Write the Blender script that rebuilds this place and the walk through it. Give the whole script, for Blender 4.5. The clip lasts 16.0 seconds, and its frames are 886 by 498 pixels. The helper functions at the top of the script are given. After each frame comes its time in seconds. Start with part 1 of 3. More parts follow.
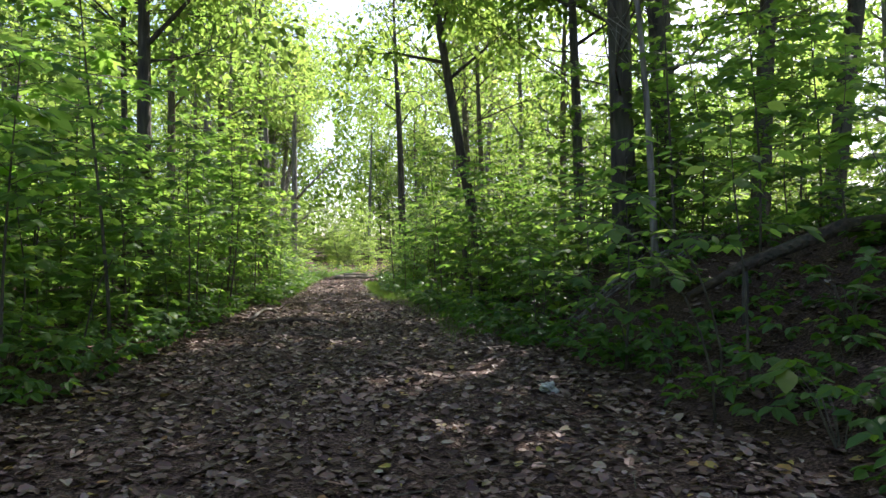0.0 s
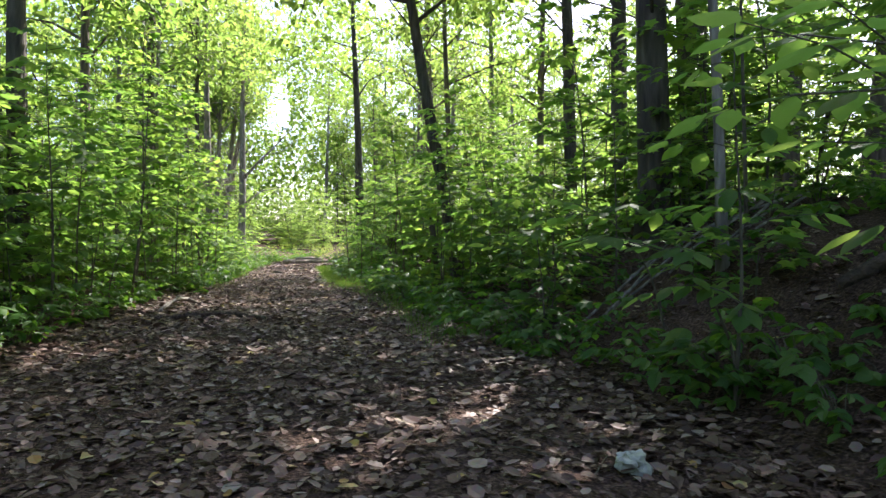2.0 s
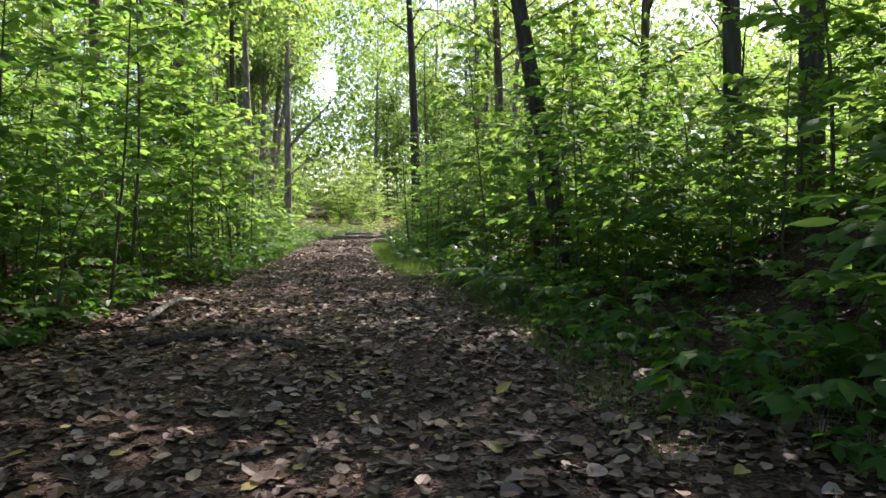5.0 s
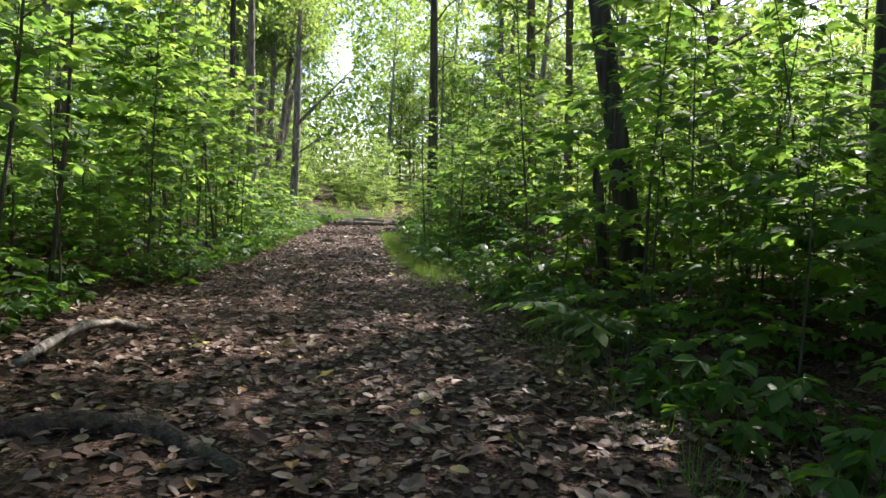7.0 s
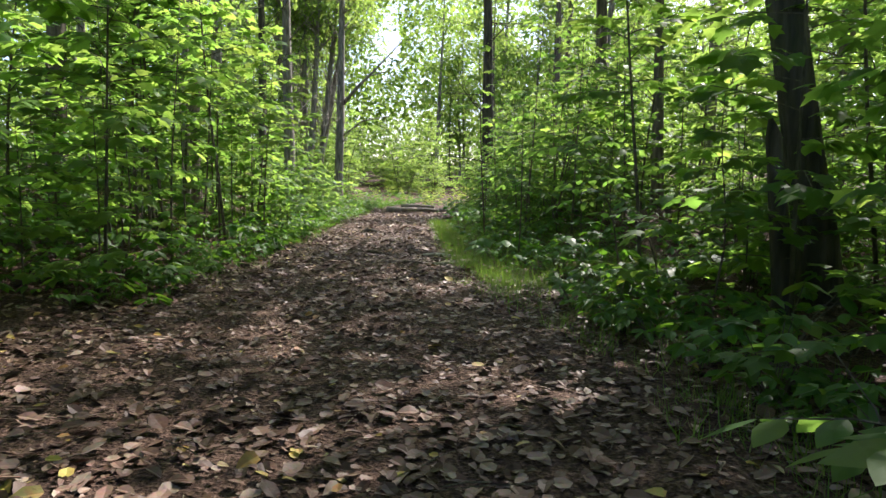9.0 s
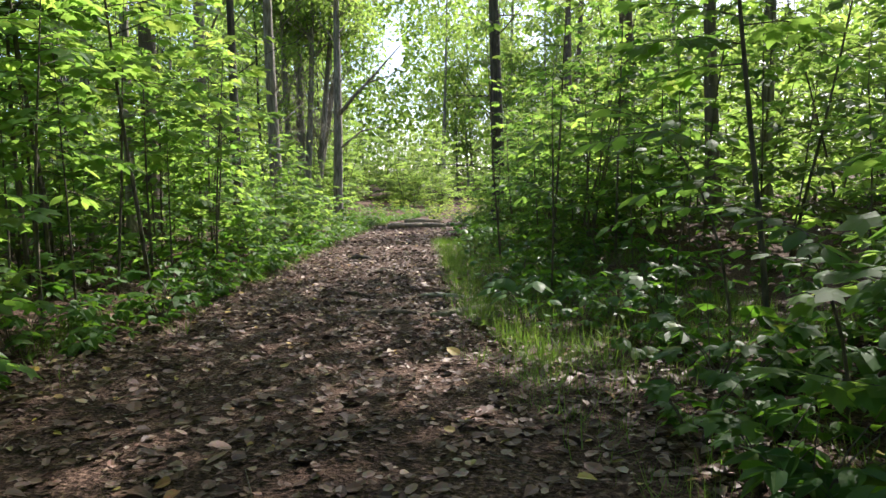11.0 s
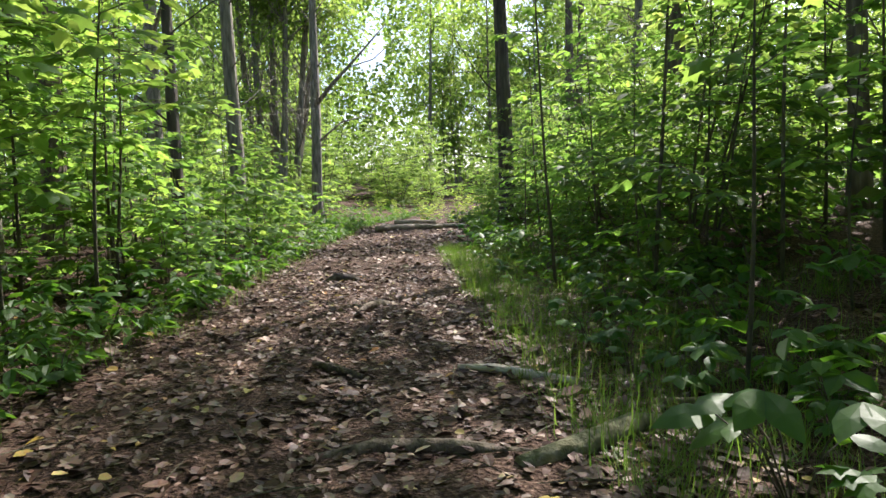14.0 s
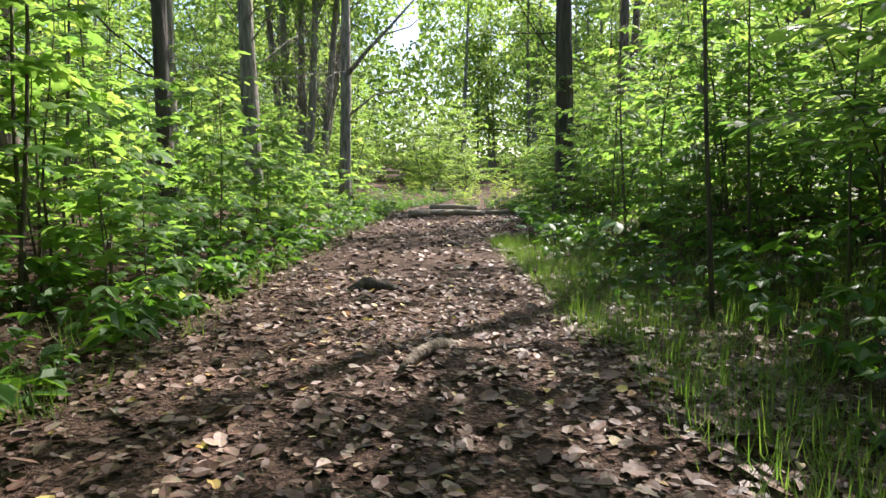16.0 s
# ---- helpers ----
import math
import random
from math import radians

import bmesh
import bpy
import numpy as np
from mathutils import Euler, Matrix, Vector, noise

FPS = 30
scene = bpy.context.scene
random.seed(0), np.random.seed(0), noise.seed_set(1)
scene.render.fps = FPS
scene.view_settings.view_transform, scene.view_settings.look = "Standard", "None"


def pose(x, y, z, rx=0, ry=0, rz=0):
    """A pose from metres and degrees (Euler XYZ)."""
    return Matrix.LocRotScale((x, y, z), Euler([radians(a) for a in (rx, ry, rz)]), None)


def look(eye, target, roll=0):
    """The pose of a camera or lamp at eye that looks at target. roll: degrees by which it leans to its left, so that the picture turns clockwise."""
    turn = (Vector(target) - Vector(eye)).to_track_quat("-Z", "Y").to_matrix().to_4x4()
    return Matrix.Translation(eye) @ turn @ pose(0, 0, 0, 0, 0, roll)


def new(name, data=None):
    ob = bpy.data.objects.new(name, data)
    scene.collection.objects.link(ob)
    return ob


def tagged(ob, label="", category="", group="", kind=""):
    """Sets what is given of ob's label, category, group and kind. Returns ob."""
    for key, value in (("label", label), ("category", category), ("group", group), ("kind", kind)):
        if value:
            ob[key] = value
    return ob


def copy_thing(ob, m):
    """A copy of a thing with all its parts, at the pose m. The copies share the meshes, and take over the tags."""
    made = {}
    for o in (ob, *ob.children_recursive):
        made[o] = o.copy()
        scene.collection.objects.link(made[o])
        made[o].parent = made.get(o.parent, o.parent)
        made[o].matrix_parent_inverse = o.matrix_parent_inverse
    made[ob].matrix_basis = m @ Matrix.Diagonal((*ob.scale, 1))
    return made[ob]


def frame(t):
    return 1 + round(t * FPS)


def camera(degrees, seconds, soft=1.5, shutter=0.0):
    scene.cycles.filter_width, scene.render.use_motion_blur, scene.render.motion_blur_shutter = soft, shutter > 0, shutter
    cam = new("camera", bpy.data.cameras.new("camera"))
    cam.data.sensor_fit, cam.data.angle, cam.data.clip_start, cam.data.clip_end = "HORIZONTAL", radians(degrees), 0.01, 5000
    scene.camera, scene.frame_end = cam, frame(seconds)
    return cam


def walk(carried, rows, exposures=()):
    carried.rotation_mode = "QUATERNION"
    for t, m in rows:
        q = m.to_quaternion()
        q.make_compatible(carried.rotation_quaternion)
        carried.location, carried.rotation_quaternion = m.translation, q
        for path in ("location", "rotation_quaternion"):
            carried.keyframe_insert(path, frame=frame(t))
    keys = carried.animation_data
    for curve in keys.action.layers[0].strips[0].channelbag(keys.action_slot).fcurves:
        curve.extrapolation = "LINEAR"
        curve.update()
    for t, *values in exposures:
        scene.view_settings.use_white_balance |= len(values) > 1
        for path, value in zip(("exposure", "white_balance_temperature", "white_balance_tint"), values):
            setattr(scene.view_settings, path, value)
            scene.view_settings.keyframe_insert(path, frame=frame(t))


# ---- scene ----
cam = camera(68.0, 16.0)
PATH = [
    (0, (-0.175, -0.11, 1.081), (0.108, 1.869, 1.113), -0.4),
    (0.5, (-0.087, 0.581, 1.032), (0.28, 2.547, 1.018), -1.7),
    (1, (-0.004, 1.268, 1.023), (0.321, 3.241, 1.012), 0.4),
    (1.5, (0.036, 1.947, 0.921), (0.375, 3.918, 0.905), -1.4),
    (2, (0.097, 2.538, 0.935), (0.504, 4.496, 0.925), -0.0),
    (2.5, (0.089, 3.054, 0.901), (0.421, 5.024, 0.809), 0.9),
    (3, (0.049, 3.617, 0.905), (0.334, 5.594, 0.81), 0.2),
    (3.5, (0.023, 4.193, 0.888), (0.3, 6.17, 0.77), -2.5),
    (4, (-0.015, 4.859, 0.884), (0.246, 6.84, 0.79), -1.7),
    (6.5, (0.039, 7.921, 1.091), (0.304, 9.9, 0.979), 1.5),
    (7, (0.031, 8.534, 1.029), (0.27, 10.515, 0.897), 2.3),
    (7.5, (0.032, 9.132, 0.983), (0.328, 11.104, 0.826), 1.3),
    (8, (0.029, 9.755, 0.952), (0.266, 11.731, 0.759), -0.0),
    (8.5, (0.063, 10.386, 0.995), (0.226, 12.371, 0.812), 0.5),
    (9, (0.071, 11.06, 0.957), (0.161, 13.049, 0.777), 1.5),
    (11.5, (0.281, 14.139, 1.036), (0.321, 16.133, 0.891), -1.8),
    (12, (0.204, 14.687, 1.01), (0.257, 16.677, 0.82), -4.0),
    (12.5, (0.153, 15.221, 1.028), (0.212, 17.21, 0.827), -2.7),
    (13, (0.082, 15.827, 0.975), (0.186, 17.815, 0.781), -2.8),
    (13.5, (0.008, 16.387, 0.976), (0.234, 18.368, 0.818), -1.8),
    (14, (-0.056, 17.053, 0.948), (0.05, 19.044, 0.799), -1.3),
    (14.5, (-0.111, 17.677, 0.944), (-0.029, 19.671, 0.801), -0.9),
    (15, (-0.187, 18.276, 0.888), (-0.156, 20.266, 0.694), -0.4),
    (15.5, (-0.273, 18.91, 0.892), (-0.249, 20.902, 0.718), 0.5),
    (16, (-0.341, 19.517, 0.865), (-0.316, 21.508, 0.673), 0.3),
]
walk(cam, [(t, look(eye, target, roll)) for t, eye, target, roll in PATH],
     exposures=[(0, 1.5, 6150, 20), (2, 1.8, 6100, 20), (3.5, 1.6, 6150, 20), (7, 1.42, 6150, 20), (9, 1.5, 6150, 18), (12.5, 1.35, 6150, 18), (16, 1.5, 6150, 18)])

# ---------------------------------------------------------------- light
SUN_AZ, SUN_EL = radians(38), radians(47)      # clockwise from the way ahead; above the horizon
world = bpy.data.worlds.new("sky_world")
scene.world = world
world.use_nodes = True
wn = world.node_tree.nodes
sky = wn.new("ShaderNodeTexSky")
sky.sky_type = 'NISHITA'
sky.sun_disc = False
sky.sun_elevation = SUN_EL
sky.sun_rotation = SUN_AZ
sky.air_density, sky.dust_density, sky.ozone_density = 1.0, 2.0, 1.0
wn["Background"].inputs["Strength"].default_value = 0.115
world.node_tree.links.new(sky.outputs[0], wn["Background"].inputs["Color"])
sun_data = bpy.data.lights.new("sun", 'SUN')
sun_data.energy, sun_data.angle, sun_data.color = 5.0, radians(0.55), (1.0, 0.93, 0.80)
sun = new("sun", sun_data)
to_sun = Vector((math.sin(SUN_AZ) * math.cos(SUN_EL), math.cos(SUN_AZ) * math.cos(SUN_EL), math.sin(SUN_EL)))
sun.matrix_world = look(to_sun * 60, (0, 0, 0))


# ---------------------------------------------------------------- materials
def material(name):
    m = bpy.data.materials.new(name)
    m.use_nodes = True
    return m, m.node_tree.nodes, m.node_tree.links, m.node_tree.nodes["Principled BSDF"]


def ramp(nodes, stops):
    r = nodes.new("ShaderNodeValToRGB")
    while len(r.color_ramp.elements) < len(stops):
        r.color_ramp.elements.new(0.5)
    for e, (p, c) in zip(r.color_ramp.elements, stops):
        e.position, e.color = p, (*c, 1)
    return r


def noise_tex(nodes, links, scale, detail=4, stretch=None):
    n = nodes.new("ShaderNodeTexNoise")
    n.inputs["Scale"].default_value, n.inputs["Detail"].default_value = scale, detail
    tc = nodes.new("ShaderNodeTexCoord")
    if stretch:
        mp = nodes.new("ShaderNodeMapping")
        mp.inputs["Scale"].default_value = stretch
        links.new(tc.outputs["Object"], mp.inputs[0])
        links.new(mp.outputs[0], n.inputs["Vector"])
    else:
        links.new(tc.outputs["Object"], n.inputs["Vector"])
    return n


def bump(nodes, links, height, bsdf, strength, distance):
    b = nodes.new("ShaderNodeBump")
    b.inputs["Strength"].default_value, b.inputs["Distance"].default_value = strength, distance
    links.new(height, b.inputs["Height"])
    links.new(b.outputs[0], bsdf.inputs["Normal"])


def leaf_material(name, stops, through_stops, share=0.45, rough=0.42):
    """Living leaves: glossy upper skin and light shining through the blade; each leaf its own green."""
    m, nodes, links, p = material(name)
    geo = nodes.new("ShaderNodeNewGeometry")
    obj = nodes.new("ShaderNodeObjectInfo")
    add = nodes.new("ShaderNodeMath")
    add.operation = 'MULTIPLY_ADD'
    add.inputs[1].default_value = 0.35
    links.new(obj.outputs["Random"], add.inputs[0])
    scale = nodes.new("ShaderNodeMath")
    scale.operation = 'MULTIPLY'
    scale.inputs[1].default_value = 0.65
    links.new(geo.outputs["Random Per Island"], scale.inputs[0])
    links.new(scale.outputs[0], add.inputs[2])
    a, b = ramp(nodes, stops), ramp(nodes, through_stops)
    links.new(add.outputs[0], a.inputs[0])
    links.new(add.outputs[0], b.inputs[0])
    n = noise_tex(nodes, links, 60, 3)
    mixc = nodes.new("ShaderNodeMix")
    mixc.data_type = 'RGBA'
    mixc.blend_type = 'MULTIPLY'
    mixc.inputs["Factor"].default_value = 0.35
    links.new(a.outputs[0], mixc.inputs["A"])
    links.new(n.outputs["Fac"], mixc.inputs["B"])
    links.new(mixc.outputs["Result"], p.inputs["Base Color"])
    p.inputs["Roughness"].default_value = rough
    p.inputs["Specular IOR Level"].default_value = 0.25
    bump(nodes, links, n.outputs["Fac"], p, 0.3, 0.004)
    tr = nodes.new("ShaderNodeBsdfTranslucent")
    links.new(b.outputs[0], tr.inputs["Color"])
    mix = nodes.new("ShaderNodeMixShader")
    mix.inputs[0].default_value = share
    links.new(p.outputs[0], mix.inputs[1])
    links.new(tr.outputs[0], mix.inputs[2])
    links.new(mix.outputs[0], nodes["Material Output"].inputs["Surface"])
    return m


LEAF_MAPLE = leaf_material("maple_leaf", [(0, (0.035, 0.10, 0.018)), (0.5, (0.055, 0.14, 0.022)), (1, (0.10, 0.19, 0.03))],
                           [(0, (0.20, 0.42, 0.06)), (0.6, (0.36, 0.58, 0.085)), (1, (0.54, 0.68, 0.12))], 0.5, 0.58)
LEAF_HAZEL = leaf_material("hazel_leaf", [(0, (0.03, 0.085, 0.02)), (0.6, (0.05, 0.125, 0.025)), (1, (0.09, 0.17, 0.03))],
                           [(0, (0.18, 0.38, 0.06)), (0.6, (0.31, 0.52, 0.08)), (1, (0.48, 0.62, 0.11))], 0.47, 0.58)
LEAF_CROWN = leaf_material("crown_leaf", [(0, (0.035, 0.085, 0.02)), (0.6, (0.06, 0.125, 0.025)), (1, (0.10, 0.17, 0.035))],
                           [(0, (0.23, 0.42, 0.07)), (0.6, (0.39, 0.57, 0.10)), (1, (0.56, 0.68, 0.15))], 0.52, 0.5)
# maple leaf in lighter, yellower tones: the glade's sunlight is put into the colour
LEAF_GLADE = leaf_material("sunlit_maple_leaf", [(0, (0.07, 0.15, 0.025)), (0.5, (0.11, 0.20, 0.03)), (1, (0.17, 0.25, 0.04))],
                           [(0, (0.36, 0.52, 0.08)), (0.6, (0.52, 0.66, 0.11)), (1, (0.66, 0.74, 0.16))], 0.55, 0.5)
LEAF_HERB = leaf_material("herb_leaf", [(0, (0.03, 0.09, 0.02)), (0.85, (0.07, 0.15, 0.025)), (1, (0.16, 0.20, 0.03))],
                          [(0, (0.10, 0.30, 0.02)), (0.85, (0.22, 0.42, 0.03)), (1, (0.42, 0.48, 0.05))], 0.35, 0.48)
GRASS = leaf_material("grass_blade", [(0, (0.05, 0.12, 0.02)), (0.7, (0.10, 0.17, 0.03)), (0.9, (0.20, 0.19, 0.07)), (1, (0.34, 0.28, 0.14))],
                      [(0, (0.13, 0.32, 0.03)), (0.8, (0.26, 0.40, 0.05)), (1, (0.40, 0.36, 0.15))], 0.35, 0.5)


def litter_material():
    """Dead leaves: brown to grey, each its own tone, some pale and a few yellow."""
    m, nodes, links, p = material("dead_leaf")
    geo = nodes.new("ShaderNodeNewGeometry")
    obj = nodes.new("ShaderNodeObjectInfo")
    add = nodes.new("ShaderNodeMath")
    links.new(geo.outputs["Random Per Island"], add.inputs[0])
    links.new(obj.outputs["Random"], add.inputs[1])
    fr = nodes.new("ShaderNodeMath")
    fr.operation = 'FRACT'
    links.new(add.outputs[0], fr.inputs[0])
    c = ramp(nodes, [(0, (0.055, 0.028, 0.018)), (0.35, (0.12, 0.066, 0.043)), (0.6, (0.19, 0.115, 0.080)), (0.86, (0.27, 0.185, 0.138)),
                     (0.955, (0.40, 0.31, 0.24)), (0.98, (0.42, 0.33, 0.06)), (1, (0.34, 0.16, 0.06))])
    links.new(fr.outputs[0], c.inputs[0])
    n = noise_tex(nodes, links, 45, 4)
    mixc = nodes.new("ShaderNodeMix")
    mixc.data_type = 'RGBA'
    mixc.blend_type = 'MULTIPLY'
    mixc.inputs["Factor"].default_value = 0.6
    links.new(c.outputs[0], mixc.inputs["A"])
    links.new(n.outputs["Color"], mixc.inputs["B"])
    links.new(mixc.outputs["Result"], p.inputs["Base Color"])
    p.inputs["Roughness"].default_value = 0.55
    p.inputs["Specular IOR Level"].default_value = 0.3
    bump(nodes, links, n.outputs["Fac"], p, 0.6, 0.006)
    return m


def bark_material(name, dark, mid, light, stretch=(14, 14, 2.2), moss=0.0):
    m, nodes, links, p = material(name)
    n1 = noise_tex(nodes, links, 1.0, 6, stretch)
    n2 = noise_tex(nodes, links, 1.1, 3)
    c = ramp(nodes, [(0.3, dark), (0.52, mid), (0.75, light)])
    links.new(n1.outputs["Fac"], c.inputs[0])
    mixc = nodes.new("ShaderNodeMix")
    mixc.data_type = 'RGBA'
    f = ramp(nodes, [(0.45, (0, 0, 0)), (0.7, (0.35 + moss, 0.35 + moss, 0.35 + moss))])
    links.new(n2.outputs["Fac"], f.inputs[0])
    links.new(f.outputs[0], mixc.inputs["Factor"])
    links.new(c.outputs[0], mixc.inputs["A"])
    mixc.inputs["B"].default_value = (0.10, 0.12, 0.06, 1)
    links.new(mixc.outputs["Result"], p.inputs["Base Color"])
    p.inputs["Roughness"].default_value = 0.85
    bump(nodes, links, n1.outputs["Fac"], p, 1.0, 0.06)
    return m


BARK_DARK = bark_material("dark_bark", (0.022, 0.017, 0.014), (0.065, 0.051, 0.041), (0.13, 0.108, 0.088))
BARK_GREY = bark_material("grey_bark", (0.07, 0.06, 0.048), (0.21, 0.185, 0.155), (0.38, 0.35, 0.30))
BARK_BROWN = bark_material("brown_bark", (0.04, 0.03, 0.022), (0.13, 0.098, 0.07), (0.25, 0.20, 0.15))
TWIG = bark_material("twig_bark", (0.04, 0.035, 0.022), (0.10, 0.085, 0.055), (0.17, 0.14, 0.09), (30, 30, 8))
BIRCH = bark_material("birch_bark", (0.06, 0.05, 0.045), (0.42, 0.38, 0.33), (0.62, 0.58, 0.52), (5, 5, 22))
ROTTEN = bark_material("rotten_wood", (0.02, 0.013, 0.010), (0.06, 0.035, 0.025), (0.13, 0.08, 0.055), (20, 20, 20))
WOOD_CUT = bark_material("weathered_wood", (0.16, 0.13, 0.10), (0.30, 0.25, 0.20), (0.45, 0.39, 0.32), (10, 10, 30))
MOSSY = bark_material("mossy_wood", (0.05, 0.06, 0.02), (0.16, 0.15, 0.08), (0.34, 0.31, 0.24), (12, 12, 12), 0.4)
LITTER = litter_material()


def soil_material():
    m, nodes, links, p = material("forest_soil")
    n1 = noise_tex(nodes, links, 0.9, 5)
    n2 = noise_tex(nodes, links, 48, 9)
    c = ramp(nodes, [(0.32, (0.026, 0.014, 0.009)), (0.48, (0.07, 0.043, 0.031)), (0.6, (0.14, 0.092, 0.070)), (0.72, (0.24, 0.17, 0.135))])
    links.new(n2.outputs["Fac"], c.inputs[0])
    d = ramp(nodes, [(0.3, (0.6, 0.55, 0.5)), (0.7, (1.15, 1.1, 1.05))])
    links.new(n1.outputs["Fac"], d.inputs[0])
    mixc = nodes.new("ShaderNodeMix")
    mixc.data_type = 'RGBA'
    mixc.blend_type = 'MULTIPLY'
    mixc.inputs["Factor"].default_value = 1
    links.new(c.outputs[0], mixc.inputs["A"])
    links.new(d.outputs[0], mixc.inputs["B"])
    links.new(mixc.outputs["Result"], p.inputs["Base Color"])
    p.inputs["Roughness"].default_value = 0.9
    p.inputs["Specular IOR Level"].default_value = 0.2
    bump(nodes, links, n2.outputs["Fac"], p, 1.0, 0.05)
    return m


SOIL = soil_material()


# ---------------------------------------------------------------- building helpers
rng = np.random.default_rng(7)


def mesh_of(name, verts, faces, mat, smooth=False):
    me = bpy.data.meshes.new(name)
    me.from_pydata([tuple(v) for v in verts], [], faces)
    if mat:
        me.materials.append(mat)
    if smooth:
        me.polygons.foreach_set("use_smooth", [True] * len(me.polygons))
    me.update()
    return me


def part(name, me, parent, label=""):
    ob = new(name, me)
    ob.parent = parent
    return tagged(ob, label)


def tube(path, radii, sides=7, rough=0.0, seed=0):
    """A tapered round limb along a path; rough: unevenness of its girth."""
    path = [Vector(p) for p in path]
    verts, faces = [], []
    ref = Vector((0.31, 0.95, 0.05))
    for i, p in enumerate(path):
        d = (path[min(i + 1, len(path) - 1)] - path[max(i - 1, 0)]).normalized()
        side = d.cross(ref)
        side = side.normalized() if side.length > 0.05 else d.cross(Vector((1, 0, 0))).normalized()
        up = side.cross(d)
        for k in range(sides):
            a = 2 * math.pi * k / sides
            r = radii[i] * (1 + rough * noise.noise(Vector((math.cos(a) * 2 + seed, math.sin(a) * 2, i * 0.55 + seed))))
            verts.append(p + side * (math.cos(a) * r) + up * (math.sin(a) * r))
    for i in range(len(path) - 1):
        for k in range(sides):
            a, b = i * sides + k, i * sides + (k + 1) % sides
            faces.append((a, b, b + sides, a + sides))
    faces.append(tuple(reversed(range(sides))))
    faces.append(tuple(range((len(path) - 1) * sides, len(path) * sides)))
    return verts, faces


def join(pieces):
    verts, faces = [], []
    for v, f in pieces:
        o = len(verts)
        verts += v
        faces += [tuple(i + o for i in q) for q in f]
    return verts, faces


def outline_leaf(half, centre, cup, droop):
    """Blade from half an outline (along, aside), folded on its midrib."""
    pts = [half[0]] + half[1:-1] + [half[-1]] + [(u, -v) for u, v in reversed(half[1:-1])]
    v = [(u, w, cup * abs(w) - droop * u * u) for u, w in pts] + [(centre, 0, -droop * centre * centre)]
    n = len(pts)
    return np.array(v, float), [(n, (i + 1) % n, i) for i in range(n)]


MAPLE = outline_leaf([(0, 0), (-0.02, 0.36), (0.28, 0.30), (0.55, 0.54), (0.60, 0.24), (1.0, 0)], 0.3, -0.18, 0.25)
OVAL = (np.array([(0, 0, 0), (0.28, 0.25, 0.05), (0.68, 0.24, -0.02), (1, 0, -0.22), (0.68, -0.24, -0.02), (0.28, -0.25, 0.05)]),
        [(0, 3, 2, 1), (0, 5, 4, 3)])
OVAL_FINE = outline_leaf([(0, 0), (0.10, 0.13), (0.30, 0.27), (0.55, 0.28), (0.80, 0.15), (1.0, 0)], 0.5, -0.16, 0.28)
SPRAY = (np.array([(0, 0, 0), (0.5, 0.34, 0.04), (1, 0, -0.15), (0.5, -0.34, 0.04)]), [(0, 2, 1), (0, 3, 2)])
BLADE = (np.array([(0, 0.012, 0), (0, -0.012, 0), (0.5, 0.010, 0.06), (0.5, -0.010, 0.06), (0.95, 0, -0.22)]), [(0, 1, 3, 2), (2, 3, 4)])
DEAD = outline_leaf([(0, 0), (0.16, 0.30), (0.66, 0.32), (1.0, 0)], 0.45, 0.24, -0.10)
DEAD_LOBED = outline_leaf([(0, 0), (0.05, 0.26), (0.34, 0.37), (0.66, 0.26), (1.0, 0)], 0.4, 0.32, 0.18)


def leaves(shape, pos, along, up, size):
    """Many blades: the shape set at pos, pointing along, facing up, of the given lengths."""
    tv, tf = shape
    pos, along, up, size = np.asarray(pos), np.asarray(along), np.asarray(up), np.asarray(size)
    along = along / (np.linalg.norm(along, axis=1, keepdims=True) + 1e-9)
    side = np.cross(up, along)
    side /= np.linalg.norm(side, axis=1, keepdims=True) + 1e-9
    nrm = np.cross(along, side)
    v = pos[:, None] + size[:, None, None] * (along[:, None] * tv[None, :, :1] + side[:, None] * tv[None, :, 1:2] + nrm[:, None] * tv[None, :, 2:3])
    k = len(tv)
    faces = [tuple(i + k * j for i in f) for j in range(len(pos)) for f in tf]
    return v.reshape(-1, 3), faces


def smooth(a, b, x):
    t = min(1.0, max(0.0, (x - a) / (b - a)))
    return t * t * (3 - 2 * t)


def path_left(y):
    return -1.85 + 0.25 * smooth(28, 42, y) + 4.0 * smooth(40, 60, y)


def path_right(y):
    return 1.5 - 0.95 * smooth(14, 20, y) + 0.6 * smooth(30, 40, y) + 4.5 * smooth(40, 60, y)


def height(x, y):
    """The ground: a trodden, nearly level path, a low bank to its left and a higher one to its right."""
    l, r = path_left(y), path_right(y)
    z = 0.035 * noise.noise(Vector((x * 0.9, y * 0.9, 3.3))) + 0.02 * noise.noise(Vector((x * 2.7, y * 2.7, 8.1)))
    z += 0.22 * smooth(0.0, 2.5, l - x) + 0.5 * smooth(2, 10, l - x)
    bank = 1.15 * (1 - smooth(9.5, 15.5, y)) + 0.30 + 0.35 * smooth(19, 24, y)
    z += bank * smooth(0.5, 3.6, x - r) + 0.7 * smooth(4, 14, x - r)
    z += 0.10 * noise.noise(Vector((x * 0.35, y * 0.35, 1.7))) * (0.3 + smooth(0, 3, max(l - x, x - r)))
    z += 0.9 * smooth(44, 70, y) + 0.05 * max(0, math.hypot(x, y - 20) - 45)
    return z


